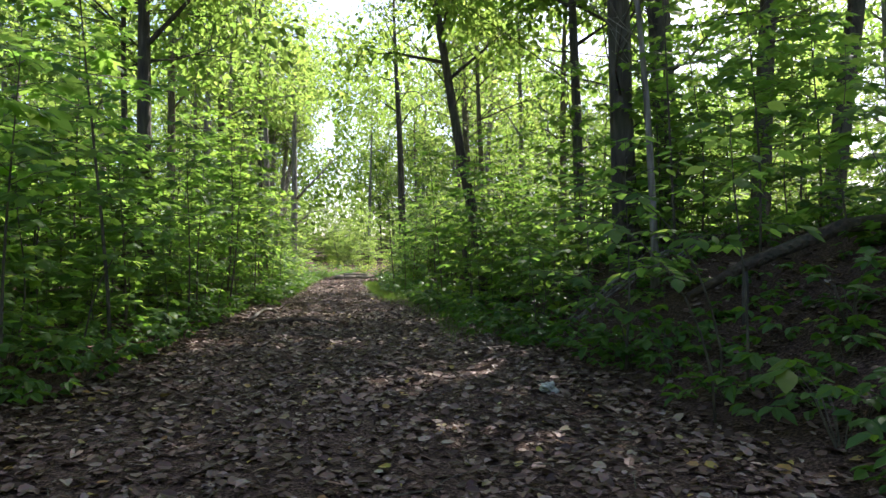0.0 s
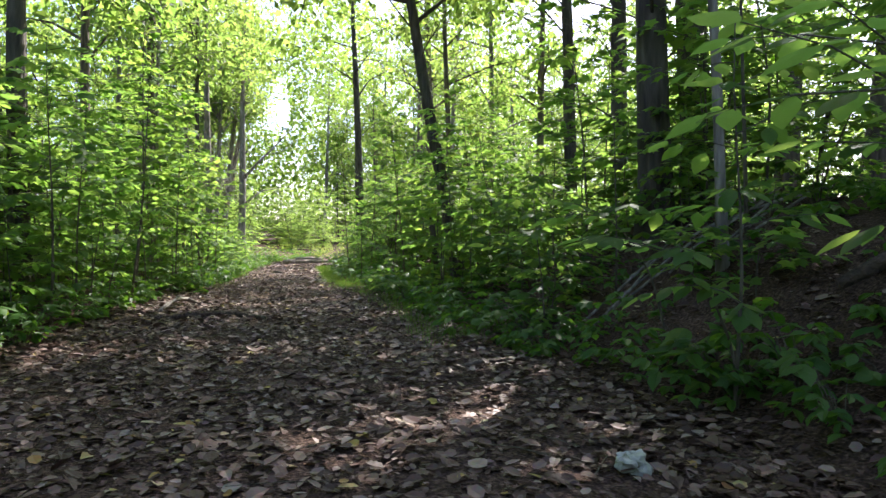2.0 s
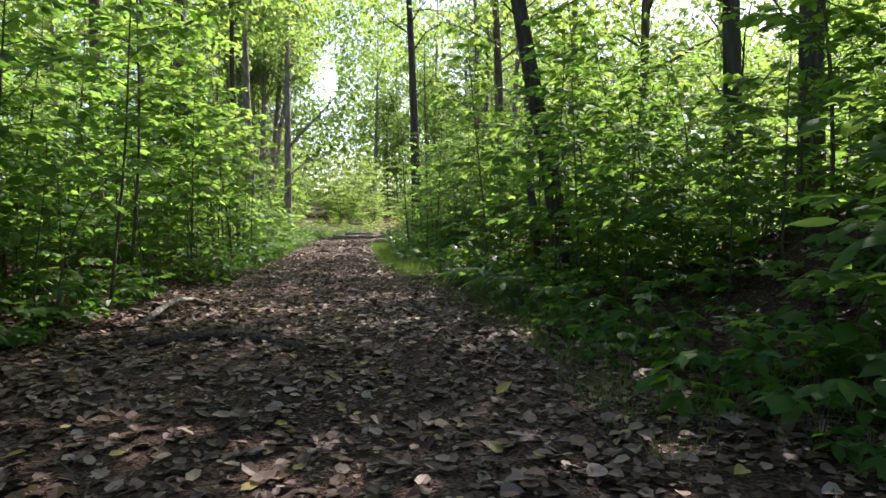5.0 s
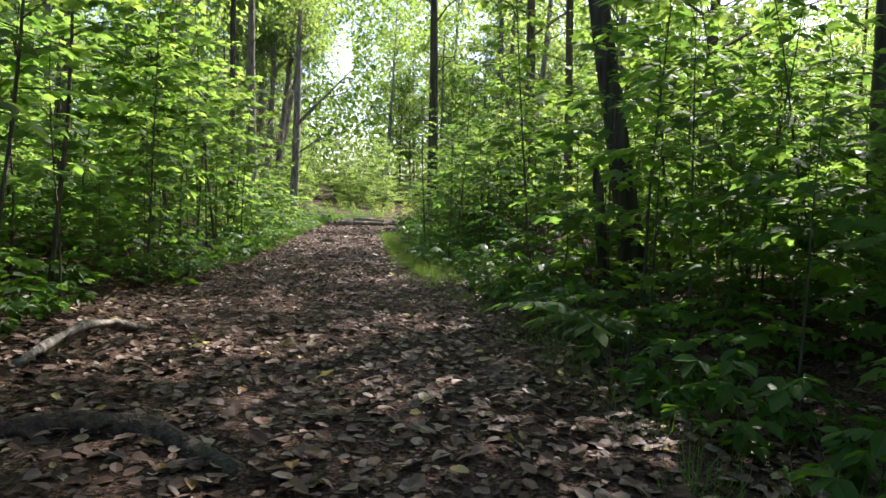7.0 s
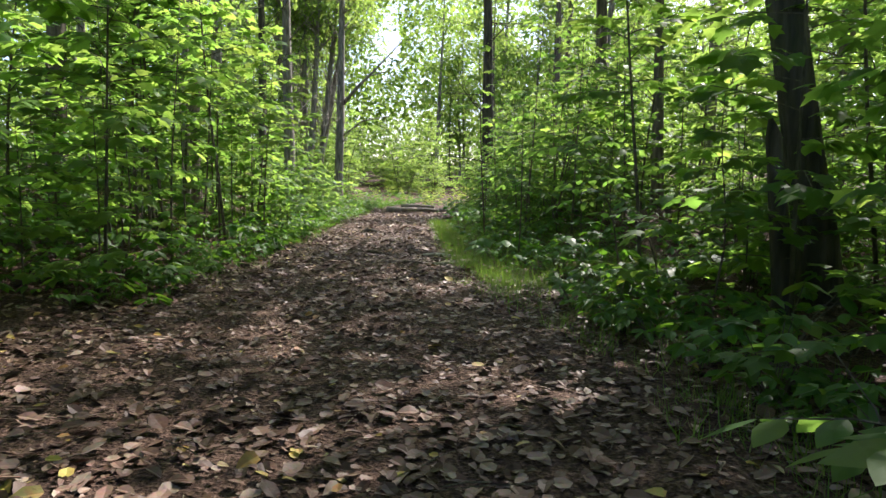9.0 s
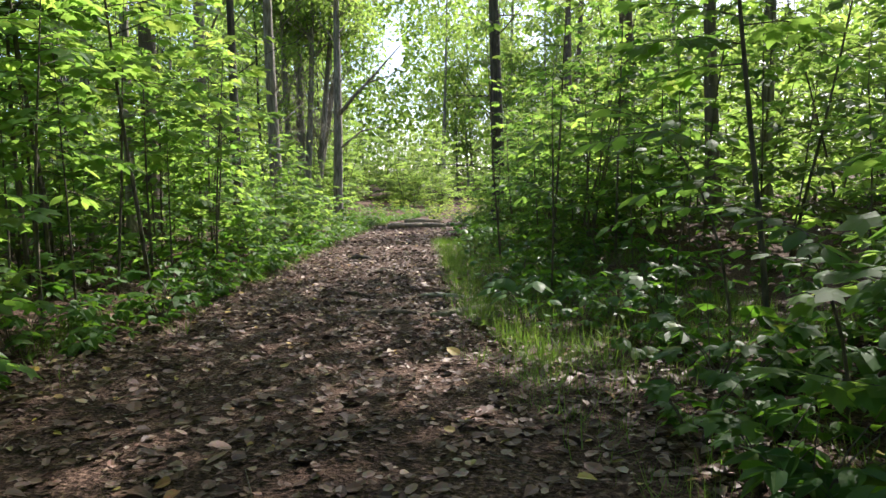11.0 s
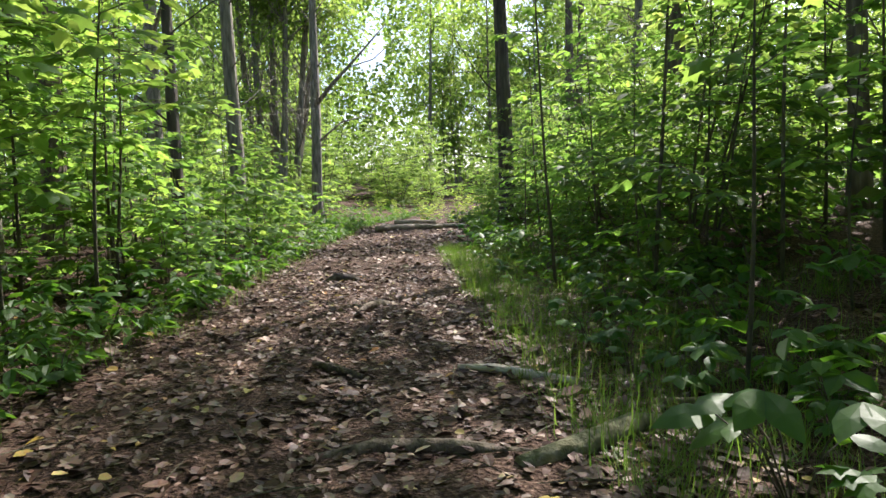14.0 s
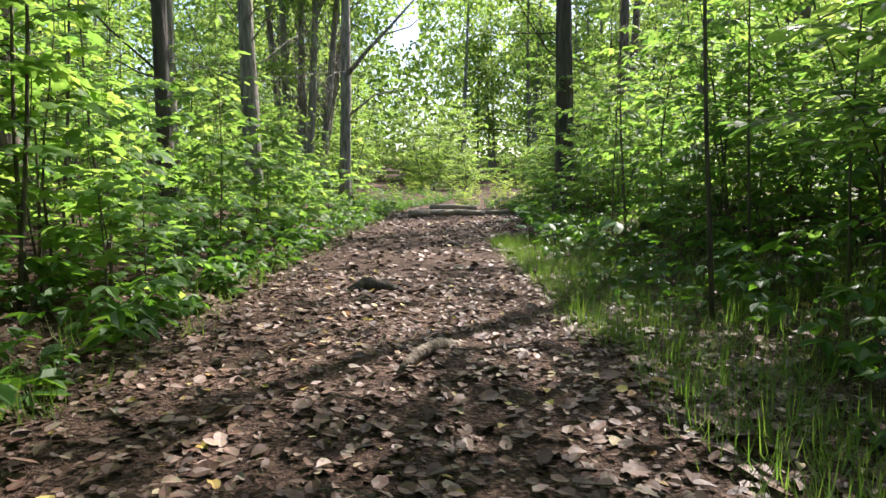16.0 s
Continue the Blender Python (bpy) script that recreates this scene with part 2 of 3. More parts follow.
# ---------------------------------------------------------------- the ground
def lines(lo, hi, a, b, step):
    inner = list(np.arange(a, b + 1e-6, step))
    out, s, p = [], step, b
    while p < hi:
        s *= 1.35
        p += s
        out.append(p)
    low, s, p = [], step, a
    while p > lo:
        s *= 1.35
        p -= s
        low.append(p)
    return low[::-1] + inner + out


GX, GY = lines(-600, 600, -6, 6, 0.14), lines(-600, 700, -3, 32, 0.16)
gv = [(x, y, min(height(x, y), 9.0)) for y in GY for x in GX]
nx = len(GX)
gf = [(j * nx + i, j * nx + i + 1, (j + 1) * nx + i + 1, (j + 1) * nx + i) for j in range(len(GY) - 1) for i in range(nx - 1)]
ground = tagged(new("ground", mesh_of("ground", gv, gf, SOIL, True)), "trodden brown earth path through a wood, strewn with dead leaves", "ground", kind="structure")


# ---------------------------------------------------------------- saplings
def two_part_mesh(name, wood, blades, wood_mat, leaf_mat):
    """Thin twigs and the leaves on them."""
    n = len(wood[0])
    me = mesh_of(name, list(wood[0]) + [tuple(v) for v in blades[0]], wood[1] + [tuple(i + n for i in f) for f in blades[1]], wood_mat)
    me.materials.append(leaf_mat)
    k = len(wood[1])
    me.polygons.foreach_set("material_index", [0] * k + [1] * (len(me.polygons) - k))
    return me


def sapling(name, seed, tall, shape, blade, spread, tiers, dense, stems, leaf_mat, label, category, group, low=0.12, flat=0.3):
    """A young tree or bush: stems, and twigs with leaves held in loose tiers."""
    r = np.random.default_rng(seed)
    ob = tagged(new(name), label, category, group)
    twigs, pos, along, up, size = [], [], [], [], []
    for s in range(stems):
        lean = r.normal(0, 0.05 if stems == 1 else 0.26, 2)
        bend = r.normal(0, 0.05, 2)
        hh = tall * (1 if s == 0 else r.uniform(0.55, 0.95))
        axis = [Vector((lean[0] * hh * t + bend[0] * math.sin(5 * t), lean[1] * hh * t + bend[1] * math.sin(4 * t + 1) - bend[1] * 0.84, hh * t - 0.25 * (t == 0))) for t in np.linspace(0, 1, 7)]
        r0 = 0.0045 * hh + 0.003
        part("stem", mesh_of("stem", *tube(axis, [r0 * (1 - 0.8 * t) for t in np.linspace(0, 1, 7)], 5), TWIG, True), ob)
        for k in range(tiers):
            t = low + (1 - low) * (k + r.uniform(0, 0.8)) / tiers
            f = min(t, 0.999) * 6
            i = int(f)
            base = axis[i].lerp(axis[i + 1], f - i)
            az = k * 2.4 + r.uniform(-0.5, 0.5) + s * 1.3
            ln = spread * (1.1 - 0.7 * t) * r.uniform(0.6, 1.2)
            el = r.uniform(-0.1, 0.5)
            way = Vector((math.cos(az), math.sin(az), math.sin(el)))
            tip = base + way * ln - Vector((0, 0, 0.12 * ln * ln))
            mid = base.lerp(tip, 0.5) + Vector((0, 0, 0.05 * ln))
            twigs.append(tube([base, mid, tip], [r0 * 0.35, r0 * 0.25, r0 * 0.1], 3))
            n = max(2, int(dense * ln / (blade * 0.55)))
            across = Vector((-way.y, way.x, 0)).normalized()
            for j in range(n):
                u = 0.2 + 0.8 * (j + 0.5) / n
                q = base.lerp(mid, u * 2) if u < 0.5 else mid.lerp(tip, u * 2 - 1)
                for sgn in (-1, 1):
                    d = way * r.uniform(0.2, 0.9) + across * sgn * r.uniform(0.4, 1.0) + Vector((0, 0, r.uniform(-0.5, 0.08)))
                    pos.append(q + d.normalized() * r.uniform(0.1, 0.8) * blade)
                    along.append(d)
                    up.append((r.normal(0, flat), r.normal(0, flat), 1))
                    size.append(blade * r.uniform(0.5, 1.25))
            pos.append(tip)
            along.append(way + Vector((0, 0, -0.5)))
            up.append((r.normal(0, 0.3), r.normal(0, 0.3), 1))
            size.append(blade * r.uniform(0.8, 1.3))
    part("foliage", two_part_mesh("foliage", join(twigs), leaves(shape, pos, along, up, size), TWIG, leaf_mat), ob)["kind"] = "stuff"
    return ob


MAPLES = [sapling("maple_sapling", 20 + i, h, MAPLE, b, s, n, 1.0, 1, LEAF_MAPLE, "slender maple sapling with broad lobed green leaves", "sapling", "maple saplings")
          for i, (h, b, s, n) in enumerate([(2.3, 0.15, 0.8, 17), (2.9, 0.16, 0.95, 19), (1.6, 0.12, 0.7, 14), (1.0, 0.12, 0.55, 10), (3.6, 0.14, 1.05, 24)])]
HAZELS = [sapling("hazel_bush", 40 + i, h, OVAL, b, s, n, 1.15, 3, LEAF_HAZEL, "many-stemmed hazel bush with oval green leaves", "bush", "hazel bushes", 0.06)
          for i, (h, b, s, n) in enumerate([(2.2, 0.105, 0.95, 13), (2.9, 0.11, 1.1, 15), (1.4, 0.095, 0.8, 11), (3.4, 0.11, 1.2, 17)])]
BROADS = [sapling("broadleaf_sapling", 50 + i, h, OVAL_FINE, 0.15, 0.85, n, 0.75, 1, LEAF_MAPLE, "broad-leaved sapling reaching towards the path", "sapling", "broad-leaved saplings", 0.45)
          for i, (h, n) in enumerate([(2.2, 12), (1.8, 10), (2.6, 14)])]
POLES = [sapling("maple_sapling", 80 + i, h, MAPLE, 0.15, s, n, 0.95, 1, LEAF_MAPLE, "tall maple sapling with flat leaf tiers on a bare stem", "sapling", "tall maple saplings", lo)
         for i, (h, s, n, lo) in enumerate([(3.0, 1.15, 20, 0.48), (3.6, 1.2, 22, 0.45), (4.6, 1.2, 24, 0.42)])]
WANDS = [sapling("thin_sapling", 110 + i, h, MAPLE, 0.11, 0.5, n, 0.8, 1, LEAF_MAPLE, "thin bare sapling stem with few leaves near its top", "sapling", "thin saplings", lo)
         for i, (h, n, lo) in enumerate([(1.9, 7, 0.5), (2.5, 8, 0.6), (3.3, 9, 0.62)])]
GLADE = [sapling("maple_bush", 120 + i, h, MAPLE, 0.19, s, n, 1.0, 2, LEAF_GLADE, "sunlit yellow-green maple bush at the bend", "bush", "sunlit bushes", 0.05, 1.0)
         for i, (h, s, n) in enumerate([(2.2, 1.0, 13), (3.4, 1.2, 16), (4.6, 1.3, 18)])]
THICKET = [sapling("young_tree", 70 + i, h, SPRAY, b, s, n, 1.3, 2, LEAF_CROWN, "young leafy tree standing in the undergrowth", "tree", "young trees", 0.04)
           for i, (h, b, s, n) in enumerate([(4.5, 0.20, 1.5, 20), (6.5, 0.22, 1.8, 24), (3.2, 0.18, 1.3, 17), (7.5, 0.22, 1.9, 26)])]


def herb_blades(r, at, count, blade, tall, shape):
    pos, along, up, size = [], [], [], []
    for s in range(count):
        az, ln = r.uniform(0, 6.28), r.uniform(0.25, 1) * tall
        tip = at + Vector((math.cos(az) * ln * 0.6, math.sin(az) * ln * 0.6, ln * r.uniform(0.5, 1.0)))
        for k in range(3):
            pos.append(tip)
            along.append((math.cos(az + (k - 1) * 1.1), math.sin(az + (k - 1) * 1.1), r.uniform(-0.5, 0.1)))
            up.append((r.normal(0, 0.3), r.normal(0, 0.3), 1))
            size.append(blade * r.uniform(0.6, 1.2))
    return pos, along, up, size


def herb(seed, count, blade, tall, shape):
    r = np.random.default_rng(seed)
    ob = tagged(new("woodland_herb"), "low green woodland herb growing from leaf litter", "herb", "woodland herbs")
    p, al, up, sz = herb_blades(r, Vector((0, 0, 0)), count, blade, tall, shape)
    stalks = join([tube([Vector((0, 0, -0.06)), q * 0.5 + Vector((0, 0, 0.03)), q], [0.004, 0.003, 0.0015], 3) for q in p[::3]])
    part("foliage", two_part_mesh("foliage", stalks, leaves(shape, p, al, up, sz), TWIG, LEAF_HERB), ob)["kind"] = "stuff"
    return ob


HERBS = [herb(60 + i, c, b, h, sh) for i, (c, b, h, sh) in enumerate([(9, 0.10, 0.35, OVAL_FINE), (12, 0.09, 0.45, MAPLE), (7, 0.125, 0.42, OVAL_FINE), (13, 0.07, 0.3, OVAL_FINE)])]


# ---------------------------------------------------------------- trees
def trunk_parts(seed, tall, girth, lean=(0, 0), first=3.5, limbs=12, reach=2.6, sides=10, clear=False):
    """Tapered trunk with root flare and limbs; also where the twigs end."""
    r = np.random.default_rng(seed)
    n = 14
    ph = r.uniform(0, 6, 2)
    axis = [Vector((lean[0] * tall * t + 0.10 * math.sin(6 * t + ph[0]) * t, lean[1] * tall * t + 0.10 * math.sin(5 * t + ph[1]) * t, tall * t - 0.35 * (t == 0))) for t in np.linspace(0, 1, n) ** 1.3]
    rad = [girth * ((1 - 0.85 * t ** 1.3) + 0.45 * math.exp(-t * tall * 4)) for t in np.linspace(0, 1, n) ** 1.3]
    pieces, tips = [tube(axis, rad, sides + 4, 0.22, seed)], []
    for k in range(limbs):
        z = first + (tall * 0.97 - first) * (k + r.uniform(0, 1)) / limbs
        i = max(j for j in range(n - 1) if axis[j].z <= z)
        f = (z - axis[i].z) / (axis[i + 1].z - axis[i].z)
        base = axis[i].lerp(axis[i + 1], f)
        rb = (rad[i] * (1 - f) + rad[i + 1] * f)
        az, ln = k * 2.4 + r.uniform(-0.6, 0.6), reach * r.uniform(0.6, 1.2) * (1.15 - 0.6 * z / tall)
        el = r.uniform(0.25, 0.9)
        way = Vector((math.cos(az) * math.cos(el), math.sin(az) * math.cos(el), math.sin(el)))
        mid = base + way * ln * 0.5 + Vector((r.normal(0, 0.1), r.normal(0, 0.1), 0.0))
        tip = base + way * ln + Vector((r.normal(0, 0.15), r.normal(0, 0.15), -0.1 * ln))
        lr = min(rb * 0.5, 0.02 + 0.012 * ln)
        pieces.append(tube([base, mid, tip], [lr, lr * 0.6, lr * 0.2], 5))
        tips += [mid.lerp(tip, 0.3), tip, tip + Vector(r.normal(0, 0.45, 3))]
        for q in range(3):
            off = Vector(r.normal(0, 0.5, 3)) * (ln / 2.4)
            a = mid.lerp(tip, r.uniform(0.0, 0.8))
            pieces.append(tube([a, a + off * 0.5 + Vector((0, 0, 0.05)), a + off], [lr * 0.4, lr * 0.25, lr * 0.1], 4))
            tips += [a + off, a + off * 1.3]
    return pieces[0], join(pieces[1:]), tips


def crown_parts(seed, tips, count, blade, sag=0.45):
    r = np.random.default_rng(seed)
    t = np.array([tuple(p) for p in tips])
    at = t[r.integers(0, len(t), count)]
    off = r.normal(0, 1, (count, 3)) * np.array([sag, sag, sag * 0.5])
    along = off + r.normal(0, 0.5, (count, 3)) - np.array([0, 0, 0.25])
    up = r.normal(0, 0.4, (count, 3)) + np.array([0, 0, 1])
    return leaves(SPRAY, at + off, along, up, r.uniform(0.6, 1.3, count) * blade)


def tree(name, seed, tall, girth, bark, label, group="", lean=(0, 0), first=3.5, limbs=12, reach=2.6, count=4500, blade=0.15, sides=10):
    ob = tagged(new(name), label, "tree", group)
    (v, f), boughs, tips = trunk_parts(seed, tall, girth, lean, first, limbs, reach, sides)
    part("trunk", mesh_of("trunk", v, f, bark, True), ob)
    part("crown", two_part_mesh("crown", boughs, crown_parts(seed + 1, tips, count, blade), bark, LEAF_CROWN), ob)["kind"] = "stuff"
    return ob


def bare_branches(ob, seed, bark, lean, low, high, count, thick, steep=(0.5, 1.2)):
    """Leafless lower branches that climb beside the trunk, forking into twigs."""
    r = np.random.default_rng(seed)
    bits = []
    for k in range(count):
        z = r.uniform(low, high)
        base = Vector((lean[0] * z, lean[1] * z, z))
        az, el, ln = r.uniform(0, 6.28), r.uniform(*steep), r.uniform(0.8, 3.2)
        way = Vector((math.cos(az) * math.cos(el), math.sin(az) * math.cos(el), math.sin(el)))
        pts = [base]
        for j in range(4):
            way = (way + Vector(r.normal(0, 0.16, 3)) + Vector((0, 0, 0.06))).normalized()
            pts.append(pts[-1] + way * ln / 4)
        q = thick * r.uniform(0.5, 1.0)
        bits.append(tube(pts, [q, q * 0.8, q * 0.6, q * 0.4, q * 0.15], 5, 0.15, seed + k))
        for j in range(4):
            a = pts[1 + j % 3].lerp(pts[2 + j % 3], r.random())
            d = (way + Vector(r.normal(0, 0.6, 3))).normalized() * ln * r.uniform(0.2, 0.5)
            bits.append(tube([a, a + d * 0.5 + Vector(r.normal(0, 0.03, 3)), a + d], [q * 0.4, q * 0.28, q * 0.1], 4))
    part("deadwood", mesh_of("deadwood", *join(bits), bark, True), ob, "bare climbing lower branches")["kind"] = "stuff"


def stand(ob, x, y, dz=0.0):
    ob.location = (x, y, height(x, y) + dz)
    return ob


# the trees that line the walk: place, height, girth, bark, lean
DARK, GREY, BROWN = "tall tree with dark furrowed bark beside the path", "tall slender tree with pale grey bark", "tall tree with brown bark among saplings"
KEY = [
    (-4.10, 13.5, 13, 0.15, BARK_DARK, DARK, (-0.025, 0.02), 5.0),
    (-4.85, 14.5, 11, 0.08, BARK_DARK, DARK, (0.0, 0.02), 5.0),
    (5.5, 10.8, 16, 0.22, BARK_DARK, DARK, (-0.06, 0.0), 6.0),
    (4.0, 9.4, 15, 0.19, BARK_DARK, DARK, (-0.015, 0.0), 6.0),
    (3.55, 7.5, 8, 0.045, BARK_GREY, GREY, (-0.04, 0.02), 4.5),
    (8.6, 13.0, 14, 0.22, BARK_DARK, DARK, (0.05, 0.0), 5.0),
    (9.6, 12.2, 14, 0.22, BARK_DARK, DARK, (0.16, 0.02), 5.5),
    (3.28, 16.0, 13, 0.145, BARK_DARK, DARK, (-0.175, 0.05), 5.0),
    (5.9, 14.0, 15, 0.17, BARK_DARK, DARK, (0.0, 0.02), 5.0),
    (5.2, 14.6, 15, 0.13, BARK_DARK, DARK, (-0.02, 0.02), 5.5),
    (7.2, 22.0, 15, 0.13, BARK_BROWN, BROWN, (0.02, 0.0), 3.6),
    (6.8, 26.0, 15, 0.12, BARK_GREY, GREY, (0.0, 0.02), 4.0),
    (5.4, 30.0, 15, 0.20, BARK_BROWN, BROWN, (-0.02, 0.02), 6.0),
    (4.9, 24.0, 14, 0.11, BARK_BROWN, BROWN, (-0.03, 0.02), 5.5),
    (2.72, 35.0, 17, 0.22, BARK_DARK, DARK, (-0.025, 0.03), 7.5),
    (-4.0, 33.0, 16, 0.17, BARK_GREY, GREY, (-0.03, 0.02), 7.5),
    (-3.75, 28.0, 15, 0.10, BARK_DARK, DARK, (-0.015, 0.02), 6.5),
    (-5.2, 27.0, 15, 0.18, BARK_BROWN, BROWN, (0.0, 0.02), 6.0),
    (-4.4, 24.2, 14, 0.08, BARK_GREY, GREY, (0.0, 0.02), 6.0),
    (-6.1, 22.7, 15, 0.16, BARK_BROWN, BROWN, (0.02, 0.0), 5.5),
    (-6.0, 26.1, 15, 0.09, BARK_GREY, GREY, (0.0, 0.02), 6.0),
    (8.3, 50.0, 18, 0.28, BARK_BROWN, BROWN, (-0.01, 0.02), 11.0),
    (8.9, 51.0, 18, 0.22, BARK_BROWN, BROWN, (0.02, 0.02), 11.0),
    (8.6, 42.0, 17, 0.20, BARK_GREY, GREY, (0.05, 0.02), 6.0),
]
for i, (x, y, h, g, bark, label, lean, first) in enumerate(KEY):
    ob = stand(tree("tree", 100 + 3 * i, h, g, bark, label, "trees along the path", lean, first, 14, 3.3 if y < 18 else 3.0, 1900 if y > 18 else 4800 if x < 0 or y > 12 else 2600, 0.23), x, y)
    bare_branches(ob, 900 + i, bark, lean, 1.6, first + 2, 9 if y < 20 else 15, 0.10 * g + 0.008, (0.0, 0.9))
# the cluster of pale stems to the far left
for i, (x, y, l) in enumerate([(-6.9, 50, -0.05), (-6.5, 50.6, 0.0), (-6.1, 49.6, 0.05), (-5.7, 50.4, 0.10), (-7.4, 51, -0.09), (-5.9, 51.2, 0.16), (-7.0, 52, 0.02)]):
    ob = stand(tree("tree", 300 + 3 * i, 17, 0.19, BARK_GREY, "grey stem of a clump of tall trees", "clump of grey stems", (l, 0.02), 8.0, 10, 2.6, 2300, 0.23), x, y)
    bare_branches(ob, 950 + i, BARK_GREY, (l, 0.02), 1.8, 10, 26, 0.05, (0.9, 1.35))
# the grey tree with one long slanting branch
forked = stand(tree("tree", 400, 17, 0.24, BARK_GREY, "grey tree with a long bare slanting branch", "", (0.012, 0.02), 9.0, 10, 2.4, 2300, 0.22), -3.95, 46.0)
bv, bf = join([tube([(0.05, 0, 4.9), (0.9, -0.1, 5.9), (1.9, -0.2, 6.9), (3.2, -0.3, 8.3)], [0.11, 0.085, 0.06, 0.02], 6, 0.1),
               tube([(1.5, -0.15, 6.5), (2.6, -0.3, 6.8), (3.6, -0.5, 7.6)], [0.035, 0.025, 0.01], 5),
               tube([(0.05, 0, 3.3), (1.2, -0.2, 4.2), (2.6, -0.3, 4.5)], [0.06, 0.04, 0.015], 5)])
part("branch", mesh_of("branch", bv, bf, BARK_GREY, True), forked, "long bare slanting branch")
bare_branches(forked, 990, BARK_GREY, (0.012, 0.02), 2.5, 10, 22, 0.04, (0.4, 1.1))

# the woods around: a few kinds of tree, set out at random off the path
WOODS = [tree("tree", 500 + 5 * i, h, g, b, "tall leafy tree in the wood", "trees of the wood", (l, 0.02), fst, 13, 3.0, 2700, 0.25, 8)
         for i, (h, g, b, l, fst) in enumerate([(16, 0.15, BARK_BROWN, 0.0, 4.0), (18, 0.19, BARK_GREY, 0.02, 4.5), (14, 0.11, BARK_DARK, -0.03, 3.2), (17, 0.16, BARK_GREY, 0.04, 3.6)])]
taken = [(k[0], k[1]) for k in KEY]


def clear_of(x, y, gap):
    return all((x - a) ** 2 + (y - b) ** 2 > gap * gap for a, b in taken)


def turned(x, y, dz, turn, s, sz=None):
    return Matrix.LocRotScale((x, y, height(x, y) + dz), Euler((0, 0, turn)), (s, s, sz or s))


placed = 0
while placed < 74:
    x, y = rng.uniform(-32, 34), rng.uniform(-16, 92)
    if path_left(y) - 6.0 < x < path_right(y) + (10 if y < 15 else 12) and y < 66:
        continue
    if (40 < y < 70 and -3 < x < 30) or (y > 55 and -10 < x < 2):
        continue
    if not clear_of(x, y, 2.1):
        continue
    taken.append((x, y))
    m = turned(x, y, 0, rng.uniform(0, 6.28), rng.uniform(0.8, 1.2))
    if placed < len(WOODS):
        WOODS[placed].matrix_basis = m
    else:
        copy_thing(WOODS[placed % len(WOODS)], m)
    placed += 1


for k in range(26):
    x, y = -24 + 50 * (k + rng.uniform(0, 1)) / 26, rng.uniform(72, 96)
    if not -9 < x < 0.5:
        copy_thing(WOODS[k % len(WOODS)], turned(x, y, -1.2, rng.uniform(0, 6.28), rng.uniform(1.1, 1.45)))


# ---------------------------------------------------------------- undergrowth
def scatter(kinds, spots, small, large):
    used = set()
    for i, (x, y) in enumerate(spots):
        k = int(rng.integers(0, len(kinds)))
        m = turned(x, y, 0, rng.uniform(0, 6.28), rng.uniform(small, large))
        if k in used:
            copy_thing(kinds[k], m)
        else:
            kinds[k].matrix_basis = m
            used.add(k)


def spots(count, side, near, far, y0, y1, gap, bias=1.6):
    out, tries = [], 0
    while len(out) < count and tries < count * 40:
        tries += 1
        y = rng.uniform(y0, y1)
        d = near + (far - near) * rng.random() ** bias
        x = path_left(y) - d - 0.5 * (1 - smooth(13, 18, y)) if side < 0 else path_right(y) + d + 0.75 * (1 - smooth(6, 10, y))
        if side > 0 and 2.2 < y < 5.9 and x < 4.2 and gap > 0.3 and (x - 0.2) > 0.45 * (y - 0.5):
            continue
        if all((x - a) ** 2 + (y - b) ** 2 > gap * gap for a, b in out):
            out.append((x, y))
    return out


def verge(y):
    return 0.0 if y < 15 else 1.3


scatter(MAPLES[2:4], spots(56, -1, 0.55, 1.7, -1, 36, 0.36, 1.0) + spots(34, 1, 0.7, 3.0, 0, 17, 0.45, 1.0), 0.7, 1.15)
scatter(MAPLES[:2] + MAPLES[4:], spots(64, -1, 1.5, 4.2, -1, 27, 0.5, 1.1) + spots(20, -1, 3.6, 6.5, 22, 48, 0.55, 1.0) + spots(9, 1, 2.2, 5, 0, 12, 0.7, 1.0) + spots(12, 1, 1.3, 4, 11.5, 17, 0.5, 1.0) + spots(24, 1, 2.2, 5, 18, 48, 0.6), 0.8, 1.15)
scatter(HAZELS, spots(18, -1, 2.2, 5.0, -2, 22, 0.8) + spots(14, -1, 3.6, 7.0, 22, 50, 0.8) + spots(11, 1, 2.4, 6, -2, 12, 0.8, 1.0) + spots(10, 1, 2.0, 5, 12, 17, 0.6, 1.0) + spots(46, 1, 2.0, 5, 17, 46, 0.5)
        + [(rng.uniform(7.5, 10.5), rng.uniform(50, 58)) for k in range(8)], 0.75, 1.15)
scatter(THICKET, spots(72, -1, 4.0, 16, -6, 62, 1.0, 1.2) + spots(14, 1, 7.0, 17, -6, 17, 1.2, 1.0) + spots(32, 1, 3.8, 17, 17, 48, 1.0, 1.2) + spots(30, 1, 7.0, 16, 13, 30, 1.0, 1.0) + [(rng.uniform(-9, 3.0), rng.uniform(53, 66)) for k in range(34)]
        + [(rng.uniform(3, 14), rng.uniform(62, 76)) for k in range(24)], 0.75, 1.2)
scatter(BROADS, [(2.35, 5.7), (2.6, 4.2), (2.25, 8.3), (2.5, 13.2), (2.3, 18.8), (2.6, 20.8), (2.3, 23.6), (2.7, 26.5), (-2.7, 9.6), (-2.75, 12.2), (-2.6, 14.6), (-2.7, 17.4), (-2.7, 19.2), (-2.8, 21.6), (-2.65, 24.2), (-2.8, 27)], 0.85, 1.1)
